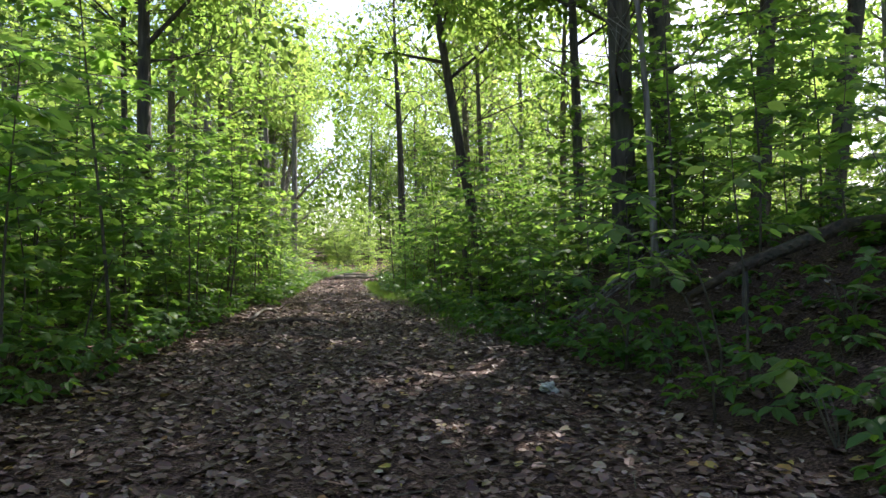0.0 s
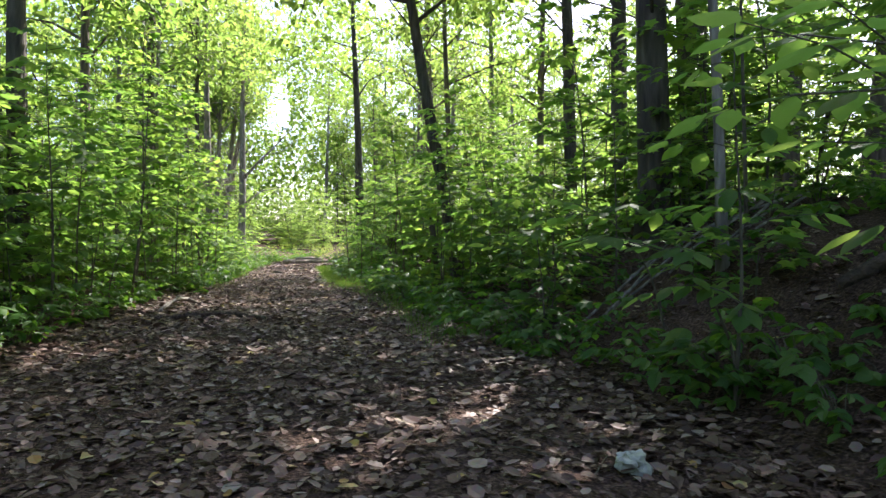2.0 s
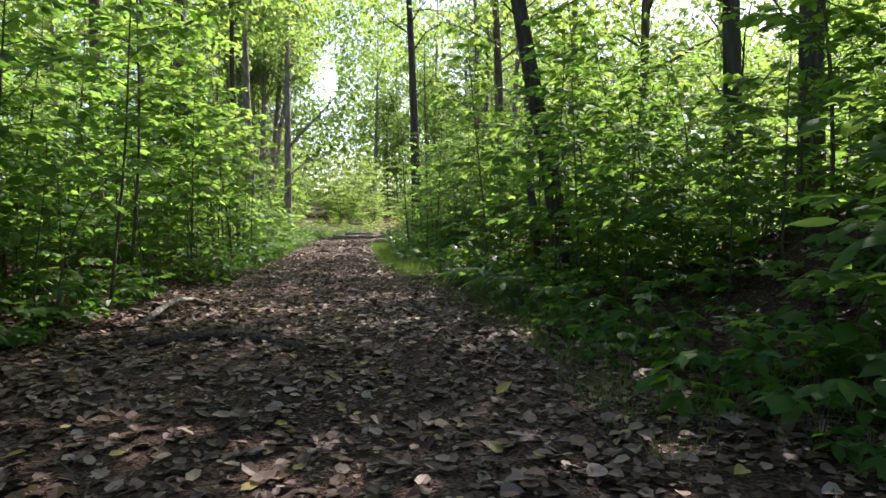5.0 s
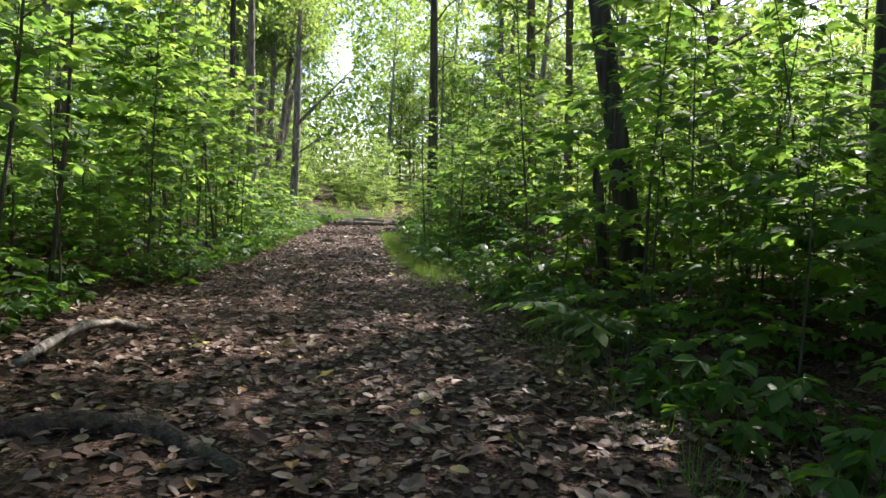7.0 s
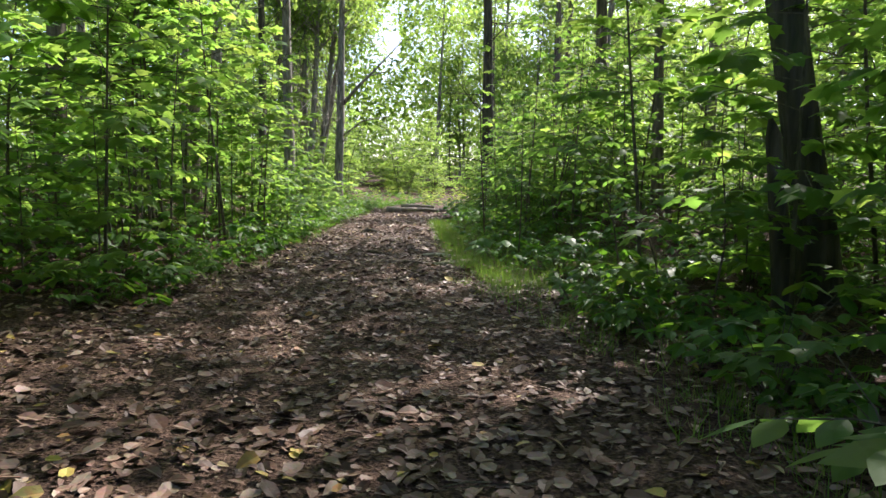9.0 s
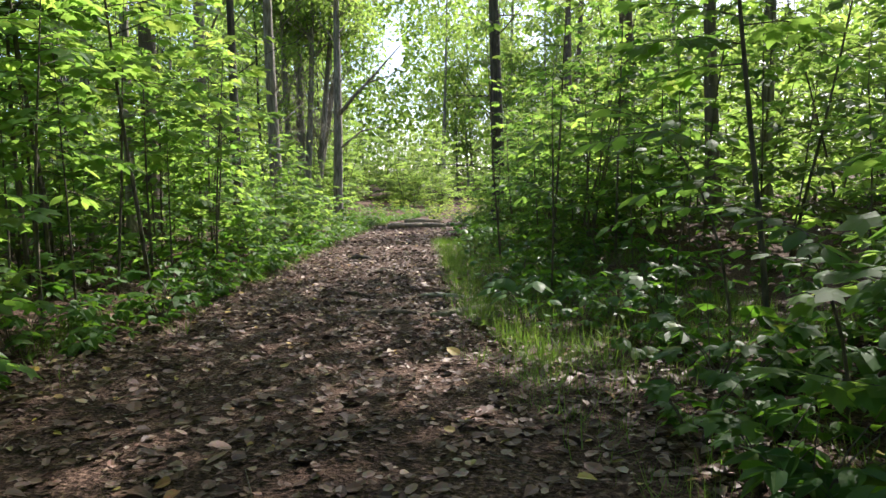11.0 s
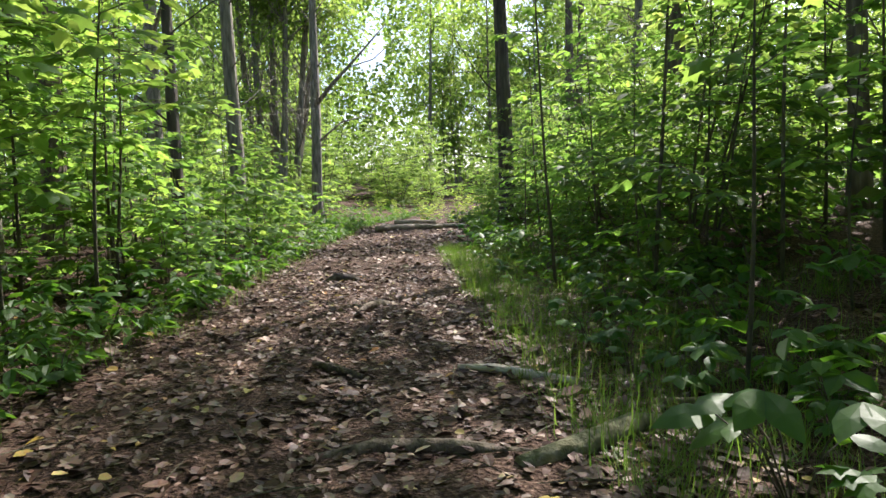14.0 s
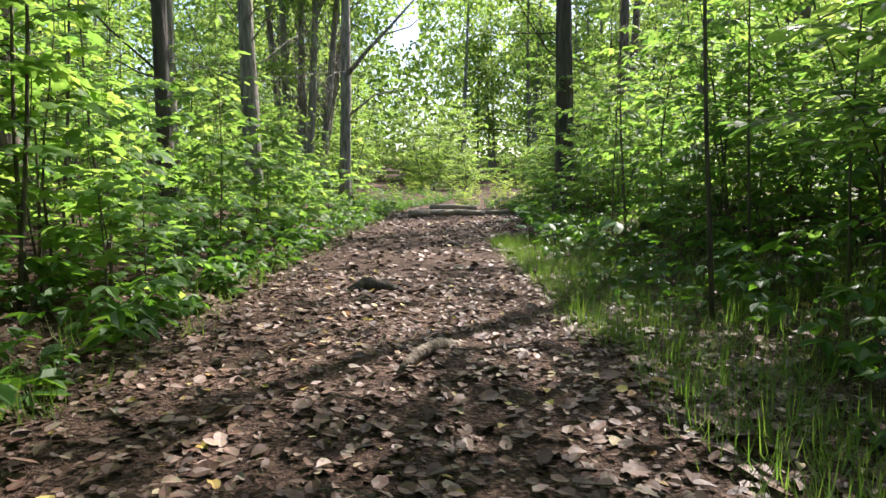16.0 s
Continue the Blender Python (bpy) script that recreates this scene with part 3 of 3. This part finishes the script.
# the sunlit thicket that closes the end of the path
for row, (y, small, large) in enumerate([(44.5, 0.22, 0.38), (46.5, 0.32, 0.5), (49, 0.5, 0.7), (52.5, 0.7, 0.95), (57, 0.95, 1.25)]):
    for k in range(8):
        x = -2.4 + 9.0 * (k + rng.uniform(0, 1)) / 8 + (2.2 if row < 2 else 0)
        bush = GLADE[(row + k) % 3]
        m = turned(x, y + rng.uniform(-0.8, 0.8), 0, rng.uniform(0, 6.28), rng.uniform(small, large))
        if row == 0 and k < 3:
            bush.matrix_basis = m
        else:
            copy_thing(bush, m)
scatter(WANDS, spots(38, -1, 0.5, 3.2, 3, 28, 0.3, 1.0) + spots(30, 1, 0.9, 4.0, 3, 30, 0.4, 1.0), 0.75, 1.2)
scatter(POLES, [(-2.55, 3.4), (-2.75, 5.2), (-2.5, 6.8), (-2.9, 8.4), (-2.6, 10.3), (-2.75, 11.6), (-2.55, 13.3), (-2.9, 15.0), (-2.5, 16.6), (-2.65, 18.6), (-2.5, 20.3), (-2.45, 22.2), (-3.1, 19.6), (-2.9, 21.3), (-3.4, 22.6), (-3.0, 23.8), (-3.6, 20.6), (-3.9, 24.6),
                (2.45, 13.9), (2.3, 17.3)]
        + spots(20, -1, 1.2, 4.5, 3, 21, 0.5, 1.0) + spots(8, 1, 1.6, 5, 5, 16, 0.6, 1.0), 0.85, 1.15)
scatter(HERBS, spots(120, -1, 0.1, 2.2, 2, 30, 0.15) + spots(95, 1, 0.15, 3.2, 2, 17, 0.15) + spots(95, 1, 0.5, 3.0, 16, 30, 0.15) + spots(40, -1, 0.1, 1.6, 28, 46, 0.2) + [(rng.uniform(0.5, 6), rng.uniform(41, 46)) for k in range(36)], 0.6, 1.25)


def arching(base, tip, blade, seed, leaf_mat, pairs=6):
    """A sapling bent over the path, with paired leaves on the outer half of its stem and side twigs."""
    r = np.random.default_rng(seed)
    z0 = height(*base)
    o = Vector((base[0], base[1], z0))
    t = Vector(tip) - o
    ob = tagged(new("arching_sapling"), "slender sapling arching over the path with broad oval leaves", "sapling", "arching saplings")
    ob.location = o
    curve = [Vector((t.x * u ** 1.7, t.y * u ** 1.7, t.z * (1 - (1 - u) ** 1.9) - (0.25 if u == 0 else 0))) for u in np.linspace(0, 1, 9)]
    part("stem", mesh_of("stem", *tube(curve, [0.010 - 0.0085 * u for u in np.linspace(0, 1, 9)], 6), TWIG, True), ob)
    twigs, p, al, up, sz = [], [], [], [], []
    along = (curve[-1] - curve[-3]).normalized()
    across = Vector((-along.y, along.x, 0)).normalized()
    runs = [(curve[4:], pairs)]
    for sgn in (-1, 1):
        for i in (4, 6):
            end = curve[i] + (along * 0.5 + across * sgn).normalized() * r.uniform(0.28, 0.48) + Vector((0, 0, r.uniform(-0.12, 0.06)))
            line = [curve[i], curve[i].lerp(end, 0.5) + Vector((0, 0, 0.02)), end]
            twigs.append(tube(line, [0.004, 0.003, 0.0015], 4))
            runs.append((line, max(2, pairs // 2)))
    for line, n in runs:
        way = (line[-1] - line[0]).normalized()
        side = Vector((-way.y, way.x, 0)).normalized()
        for j in range(n):
            f = (j + 0.6) / n * (len(line) - 1)
            i = min(int(f), len(line) - 2)
            q = line[i].lerp(line[i + 1], f - i)
            for sgn in (-1, 1):
                p.append(q)
                al.append(way * r.uniform(0.4, 0.8) + side * sgn + Vector((0, 0, r.uniform(-0.35, 0.05))))
                up.append((r.normal(0, 0.22), r.normal(0, 0.22), 1))
                sz.append(blade * r.uniform(0.7, 1.15))
        p.append(line[-1])
        al.append(way + Vector((0, 0, -0.2)))
        up.append((0.1, 0.1, 1))
        sz.append(blade)
    part("foliage", two_part_mesh("foliage", join(twigs), leaves(OVAL_FINE, p, al, up, sz), TWIG, leaf_mat), ob)["kind"] = "stuff"


for i, (base, tip, blade) in enumerate([((2.2, 3.9), (0.98, 3.75, 1.40), 0.135), ((2.5, 4.3), (1.25, 4.0, 1.62), 0.13), ((2.4, 5.7), (1.4, 5.3, 0.98), 0.14), ((2.5, 6.6), (1.55, 6.2, 1.2), 0.13),
                                        ((2.1, 16.3), (1.35, 15.95, 1.0), 0.12), ((2.1, 17.4), (1.2, 17.0, 1.5), 0.14), ((1.6, 12.6), (1.0, 12.2, 0.5), 0.15), ((2.4, 21.6), (1.3, 21.2, 1.2), 0.14),
                                        ((2.3, 23.2), (1.4, 22.6, 1.35), 0.14), ((-2.6, 6.3), (-1.6, 6.0, 1.5), 0.13), ((-2.5, 12.0), (-1.6, 12.3, 1.55), 0.13)]):
    arching(base, tip, blade, 700 + i, LEAF_MAPLE if i % 2 else LEAF_HAZEL)


def carpet(name, count, y0, y1, label):
    """Low leaves that cover the forest floor beside the path."""
    r = np.random.default_rng(91)
    p, al, up, sz = [], [], [], []
    for k in range(count):
        y = r.uniform(y0, y1)
        side = -1 if r.random() < 0.48 else 1
        d = 0.1 + 13 * r.random() ** 2.0
        if side > 0:
            d += 0.9 if y > 16.5 else 0.6 * (1 - smooth(6, 10, y))
        elif y < 16:
            d += 0.45
        x = path_left(y) - d if side < 0 else path_right(y) + d
        q = herb_blades(r, Vector((x, y, height(x, y))), int(r.integers(4, 9)), r.uniform(0.08, 0.14), r.uniform(0.12, 0.5), OVAL)
        p += q[0]
        al += q[1]
        up += q[2]
        sz += q[3]
    v, f = leaves(OVAL, p, al, up, sz)
    return tagged(new(name, mesh_of(name, v, f, LEAF_HERB)), label, "undergrowth", kind="stuff")


carpet("undergrowth", 4000, -3, 55, "dense low green undergrowth covering the forest floor")


# ---------------------------------------------------------------- the far woods that close the view
def far_woods():
    r = np.random.default_rng(17)
    p, sz = [], []
    while len(p) < 175000:
        az = r.uniform(-math.pi, math.pi)
        ahead = abs(az) < 0.75
        if r.random() < 0.6:
            az, ahead = r.uniform(-0.6, 0.75), True
        d = r.uniform(88, 120) if ahead else r.uniform(36, 48)
        x, y = math.sin(az) * d, 10 + math.cos(az) * d
        top = ((46 if az < 0.1 else 35) if ahead else 20) * (0.75 + 0.5 * noise.noise(Vector((az * 9, d * 0.06, 2.0))))
        z = r.random() ** 1.15 * top
        if ((az + 0.044) / 0.021) ** 2 + ((z - 18.5) / 4.2) ** 2 < 1 + 0.5 * noise.noise(Vector((az * 150, z * 0.9, 4.0))):
            continue
        if noise.noise(Vector((x * 0.2, y * 0.2, z * 0.26))) + 0.5 * noise.noise(Vector((x * 0.6, y * 0.6, z * 0.8))) < -0.2:
            continue
        p.append((x, y, min(height(x, y), 9.0) + z))
        sz.append(r.uniform(0.25, 0.7) * (1.35 if ahead else 0.85))
    n = len(p)
    v, f = leaves(SPRAY, p, r.normal(0, 1, (n, 3)) - np.array([0, 0, 0.3]), r.normal(0, 0.6, (n, 3)) + np.array([0, 0, 0.8]), sz)
    tagged(new("far_woods", mesh_of("far_woods", v, f, LEAF_CROWN)), "dense leafy woods in the distance", "woods", kind="stuff")


far_woods()


# ---------------------------------------------------------------- grass
def tufts(name, places, label):
    r = np.random.default_rng(33)
    p, al, up, sz = [], [], [], []
    for x, y, n, tall in places:
        z = height(x, y)
        for k in range(n):
            a, s = r.uniform(0, 6.28), r.uniform(0.5, 2.0)
            p.append((x + r.normal(0, 0.06), y + r.normal(0, 0.06), z - 0.02))
            al.append((math.cos(a) * s, math.sin(a) * s, 1.0))
            up.append((math.cos(a) * 1.0, math.sin(a) * 1.0, -s))
            sz.append(tall * r.uniform(0.5, 1.2))
    v, f = leaves(BLADE, p, al, up, sz)
    return tagged(new(name, mesh_of(name, v, f, GRASS)), label, "grass", kind="stuff")


grass_places = []
for k in range(2500):
    u = rng.random()
    if u < 0.76:
        y = rng.uniform(17.5, 30)
        x = path_right(y) + 0.05 + 2.3 * rng.random() ** 1.4
    elif u < 0.89:
        y = rng.uniform(8.5, 18)
        x = path_right(y) - 0.3 + 1.1 * rng.random()
    else:
        y = rng.uniform(16, 42)
        x = path_left(y) + 0.15 - 0.8 * rng.random()
    grass_places.append((x, y, int(rng.integers(12, 30)), rng.uniform(0.07, 0.27)))
tufts("grass", grass_places, "soft green grass with bleached blades along the path edge")


# ---------------------------------------------------------------- wood lying about
def litter_spot(r, y0, y1, wide=False):
    y = r.uniform(y0, y1)
    l, q = path_left(y), path_right(y)
    if wide:
        return (l - 9 * r.random() ** 1.3 if r.random() < 0.5 else q + 9 * r.random() ** 1.3), y
    x = r.uniform(l - 0.6, q + 0.7) if r.random() < 0.72 else (l - 2.2 * r.random() if r.random() < 0.45 else q + 2.6 * r.random())
    return x, y


def lying(name, path, radii, mat, label, category, sides=8, rough=0.2, group="", extra=()):
    """A stick, branch or log along points given over the ground (x, y, height above it)."""
    pts = [Vector((x, y, height(x, y) + dz)) for x, y, dz in path]
    o = pts[0].copy()
    v, f = tube([p - o for p in pts], radii, sides, rough, len(name))
    ob = tagged(new(name, mesh_of(name, v, f, mat, True)), label, category, group)
    ob.location = o
    return ob


lying("birch_stick", [(0.22, 20.78, 0.02), (0.40, 20.62, 0.028), (0.58, 20.46, 0.028), (0.78, 20.30, 0.02)], [0.018, 0.026, 0.027, 0.022], BIRCH, "broken pale birch stick lying on dead leaves", "stick")
lying("rotten_stick", [(-0.62, 20.86, 0.02), (-0.5, 20.74, 0.03), (-0.33, 20.62, 0.02)], [0.018, 0.028, 0.018], ROTTEN, "short dark rotten stick lying on the path", "stick")
lying("tree_root", [(-0.50, 22.45, -0.02), (-0.42, 22.62, 0.035), (-0.32, 22.85, 0.03), (-0.16, 23.1, -0.02)], [0.03, 0.036, 0.03, 0.02], BARK_BROWN, "gnarled brown root rising out of the path", "root")
lying("tree_root", [(-1.05, 24.8, -0.03), (-0.92, 24.88, 0.04), (-0.75, 24.85, 0.03), (-0.6, 24.9, -0.03)], [0.04, 0.06, 0.05, 0.03], BARK_DARK, "dark knobbly root rising out of the path", "root")
lying("tree_root", [(-0.30, 28.9, -0.03), (-0.1, 29.0, 0.04), (0.15, 29.0, -0.03)], [0.04, 0.06, 0.04], BARK_DARK, "dark knobbly root rising out of the path", "root")
lying("tree_root", [(-1.98, 12.55, 0.0), (-1.92, 12.85, 0.06), (-1.82, 13.15, 0.14), (-1.72, 13.4, 0.10), (-1.62, 13.75, 0.0)], [0.025, 0.032, 0.036, 0.034, 0.025], BARK_GREY, "pale arched root at the path edge", "root")
lying("dead_branch", [(-1.75, 11.25, 0.0), (-1.2, 11.42, 0.02), (-0.85, 11.35, 0.02), (-0.4, 10.95, -0.01)], [0.05, 0.06, 0.06, 0.04], ROTTEN, "dark dead branch lying across the path edge", "branch")
lying("dead_branch", [(1.22, 7.38, 0.015), (1.45, 7.46, 0.03), (1.72, 7.5, 0.02)], [0.012, 0.014, 0.008], BARK_BROWN, "thin brown twig on dead leaves", "branch")
lying("fallen_log", [(2.95, 5.62, 0.40), (3.4, 5.42, 0.40), (4.1, 5.05, 0.28), (4.9, 4.65, 0.06), (5.6, 4.3, -0.05)], [0.035, 0.055, 0.065, 0.07, 0.08], ROTTEN, "dark fallen log propped on the wooded bank", "log")
lying("dead_branch", [(3.25, 5.2, -0.05), (3.35, 5.36, 0.2), (3.42, 5.46, 0.42)], [0.035, 0.03, 0.022], BARK_DARK, "short dark limb holding up a fallen log", "branch")
for i in range(9):
    a = rng.uniform(-0.5, 0.6)
    x0, y0 = 3.1 + 0.22 * i, 8.2 + rng.uniform(-0.5, 0.5)
    lying("brushwood_stick", [(x0 - 0.8 * math.cos(a), y0 - 0.8 * math.sin(a), 0.03), (x0, y0, 0.10), (x0 + 0.9 * math.cos(a), y0 + 0.9 * math.sin(a), 0.12)], [0.012, 0.014, 0.006], BARK_GREY, "bare grey stick in a heap of brushwood", "stick", 5, 0.1, "heap of brushwood")
lying("tree_root", [(-0.5, 19.45, -0.02), (-0.2, 19.52, 0.01), (0.1, 19.47, 0.015), (0.4, 19.42, -0.02)], [0.022, 0.03, 0.03, 0.022], BARK_BROWN, "brown root crossing the trodden path", "root")
lying("mossy_log", [(0.32, 19.3, 0.0), (0.55, 19.42, 0.02), (0.85, 19.62, 0.03), (1.1, 19.75, 0.0)], [0.035, 0.045, 0.045, 0.03], MOSSY, "short mossy log half buried in dead leaves", "log")
lying("dead_branch", [(1.05, 19.95, 0.02), (1.4, 19.8, 0.05), (1.8, 19.7, 0.02)], [0.016, 0.017, 0.010], BARK_BROWN, "thin brown branch lying in the grass", "branch")


def twig_litter():
    r = np.random.default_rng(55)
    bits = []
    for k in range(700):
        x, y = litter_spot(r, 1.0, 30)
        a, ln, q = r.uniform(0, 3.14), r.uniform(0.05, 0.22), r.uniform(0.0015, 0.004)
        d = Vector((math.cos(a), math.sin(a), r.normal(0, 0.08))) * ln
        o = Vector((x, y, height(x, y) + 0.02))
        bits.append(tube([o - d, o + Vector((0, 0, 0.008)), o + d], [q, q, q * 0.6], 4))
    v, f = join(bits)
    tagged(new("twig_litter", mesh_of("twig_litter", v, f, TWIG)), "thin broken twigs scattered over the dead leaves", "twigs", kind="stuff")


# the small pile of cut logs beside the bend
for i, (x, y, dz, a, ln, r) in enumerate([(-0.75, 37.6, 0.10, 1.15, 1.0, 0.10), (-0.45, 38.3, 0.09, 0.25, 1.3, 0.09), (0.35, 38.6, 0.09, 0.05, 1.5, 0.09), (0.2, 38.9, 0.22, 0.15, 1.4, 0.08), (1.15, 39.2, 0.08, -0.1, 1.5, 0.07)]):
    lying("cut_log", [(x - ln / 2 * math.cos(a), y - ln / 2 * math.sin(a), dz), (x, y, dz + 0.01), (x + ln / 2 * math.cos(a), y + ln / 2 * math.sin(a), dz)], [r, r * 1.03, r * 0.95], WOOD_CUT, "weathered cut log lying beside the path", "log", 9, 0.12, "pile of cut logs")
# the broken stub beside the leaning tree
stub = tagged(new("dead_stump", mesh_of("dead_stump", *tube([(0.05, 0, -0.3), (0, 0, 0.2), (-0.08, 0, 0.8), (-0.14, 0.02, 1.3), (-0.17, 0.02, 1.42)], [0.11, 0.075, 0.065, 0.055, 0.015], 9, 0.3, 4), BARK_DARK, True)), "broken dark dead stump beside a leaning tree", "stump")
stand(stub, 2.72, 15.6)


# ---------------------------------------------------------------- crumpled tissue
def tissue():
    m, nodes, links, p = material("thin_paper")
    n = noise_tex(nodes, links, 14, 5)
    c = ramp(nodes, [(0.3, (0.26, 0.26, 0.21)), (0.7, (0.46, 0.46, 0.40))])
    links.new(n.outputs["Fac"], c.inputs[0])
    links.new(c.outputs[0], p.inputs["Base Color"])
    p.inputs["Roughness"].default_value = 0.55
    bump(nodes, links, n.outputs["Fac"], p, 0.6, 0.01)
    bm = bmesh.new()
    bmesh.ops.create_icosphere(bm, subdivisions=4, radius=0.075)
    for v in bm.verts:
        q = v.co * 11
        ridge = abs(noise.noise(q)) * 0.12 + abs(noise.noise(q * 2.3)) * 0.05 + 0.06 * noise.noise(v.co * 17)
        v.co = v.co * (0.55 + ridge * 8)
        v.co.z = max(-0.05, v.co.z * 0.75)
    me = bpy.data.meshes.new("crumpled_tissue")
    bm.to_mesh(me)
    bm.free()
    me.materials.append(m)
    ob = tagged(new("crumpled_tissue", me), "crumpled white tissue lying on dead leaves", "tissue")
    ob.location = (1.41, 5.02, height(1.41, 5.02) + 0.04)


tissue()
twig_litter()


# ---------------------------------------------------------------- dead leaves
def dead_leaves(count, y0, y1, scale, seed, wide=False):
    r = np.random.default_rng(seed)
    p, al, up, sz = [], [], [], []
    for k in range(count):
        x, y = litter_spot(r, y0, y1, wide)
        a = r.uniform(0, 6.28)
        tilt = r.normal(0, 0.28, 2)
        p.append((x, y, height(x, y) + r.uniform(0.004, 0.028)))
        al.append((math.cos(a), math.sin(a), r.normal(0, 0.16)))
        up.append((tilt[0], tilt[1], 1))
        sz.append(scale * r.uniform(0.45, 1.25))
    h = count // 2
    a = leaves(DEAD, p[:h], al[:h], up[:h], sz[:h])
    b = leaves(DEAD_LOBED, p[h:], al[h:], up[h:], sz[h:])
    n = len(a[0])
    return list(a[0]) + list(b[0]), a[1] + [tuple(i + n for i in f) for f in b[1]]


lv, lf = join([dead_leaves(20000, 1.0, 14, 0.072, 5), dead_leaves(16000, 14, 26, 0.06, 6), dead_leaves(5000, 26, 44, 0.095, 8), dead_leaves(6500, -3, 40, 0.10, 9, True), dead_leaves(9000, 1.5, 13, 0.034, 12), dead_leaves(9000, 13, 24, 0.034, 13), dead_leaves(1500, -3, 1, 0.08, 10), dead_leaves(5000, 0.5, 18, 0.075, 14, True)])
tagged(new("leaf_litter", mesh_of("leaf_litter", lv, lf, LITTER)), "thick brown and grey litter of dead leaves on the path", "leaf litter", kind="stuff")
shapes = []
NEAR_DEAD = outline_leaf([(0, 0), (0.06, 0.13), (0.2, 0.29), (0.40, 0.34), (0.58, 0.29), (0.76, 0.22), (0.9, 0.08), (1.0, 0)], 0.45, 0.2, -0.14)
NEAR_LOBED = outline_leaf([(0, 0), (-0.02, 0.2), (0.10, 0.36), (0.26, 0.27), (0.42, 0.44), (0.52, 0.40), (0.58, 0.2), (0.8, 0.16), (1.0, 0)], 0.4, 0.24, 0.12)
for i, sh in enumerate((NEAR_DEAD, NEAR_LOBED, NEAR_DEAD)):
    v, f = leaves(sh, [(0, 0, 0)], [(1, 0, 0.1 * (i - 1))], [(0.1 * i, 0.12, 1)], [0.10])
    shapes.append(mesh_of("dead_leaf", v, f, LITTER))
for k in range(290):
    x, y = rng.uniform(-1.6, 1.4), rng.uniform(2.5, 23)
    x = min(x, path_right(y) + 0.1)
    leaf = part("dead_leaf", shapes[k % 3], ground)
    leaf.matrix_basis = Matrix.LocRotScale((x, y, height(x, y) + 0.03), Euler((rng.normal(0, 0.2), rng.normal(0, 0.2), rng.uniform(0, 6.28))), (rng.uniform(0.7, 1.15),) * 3)
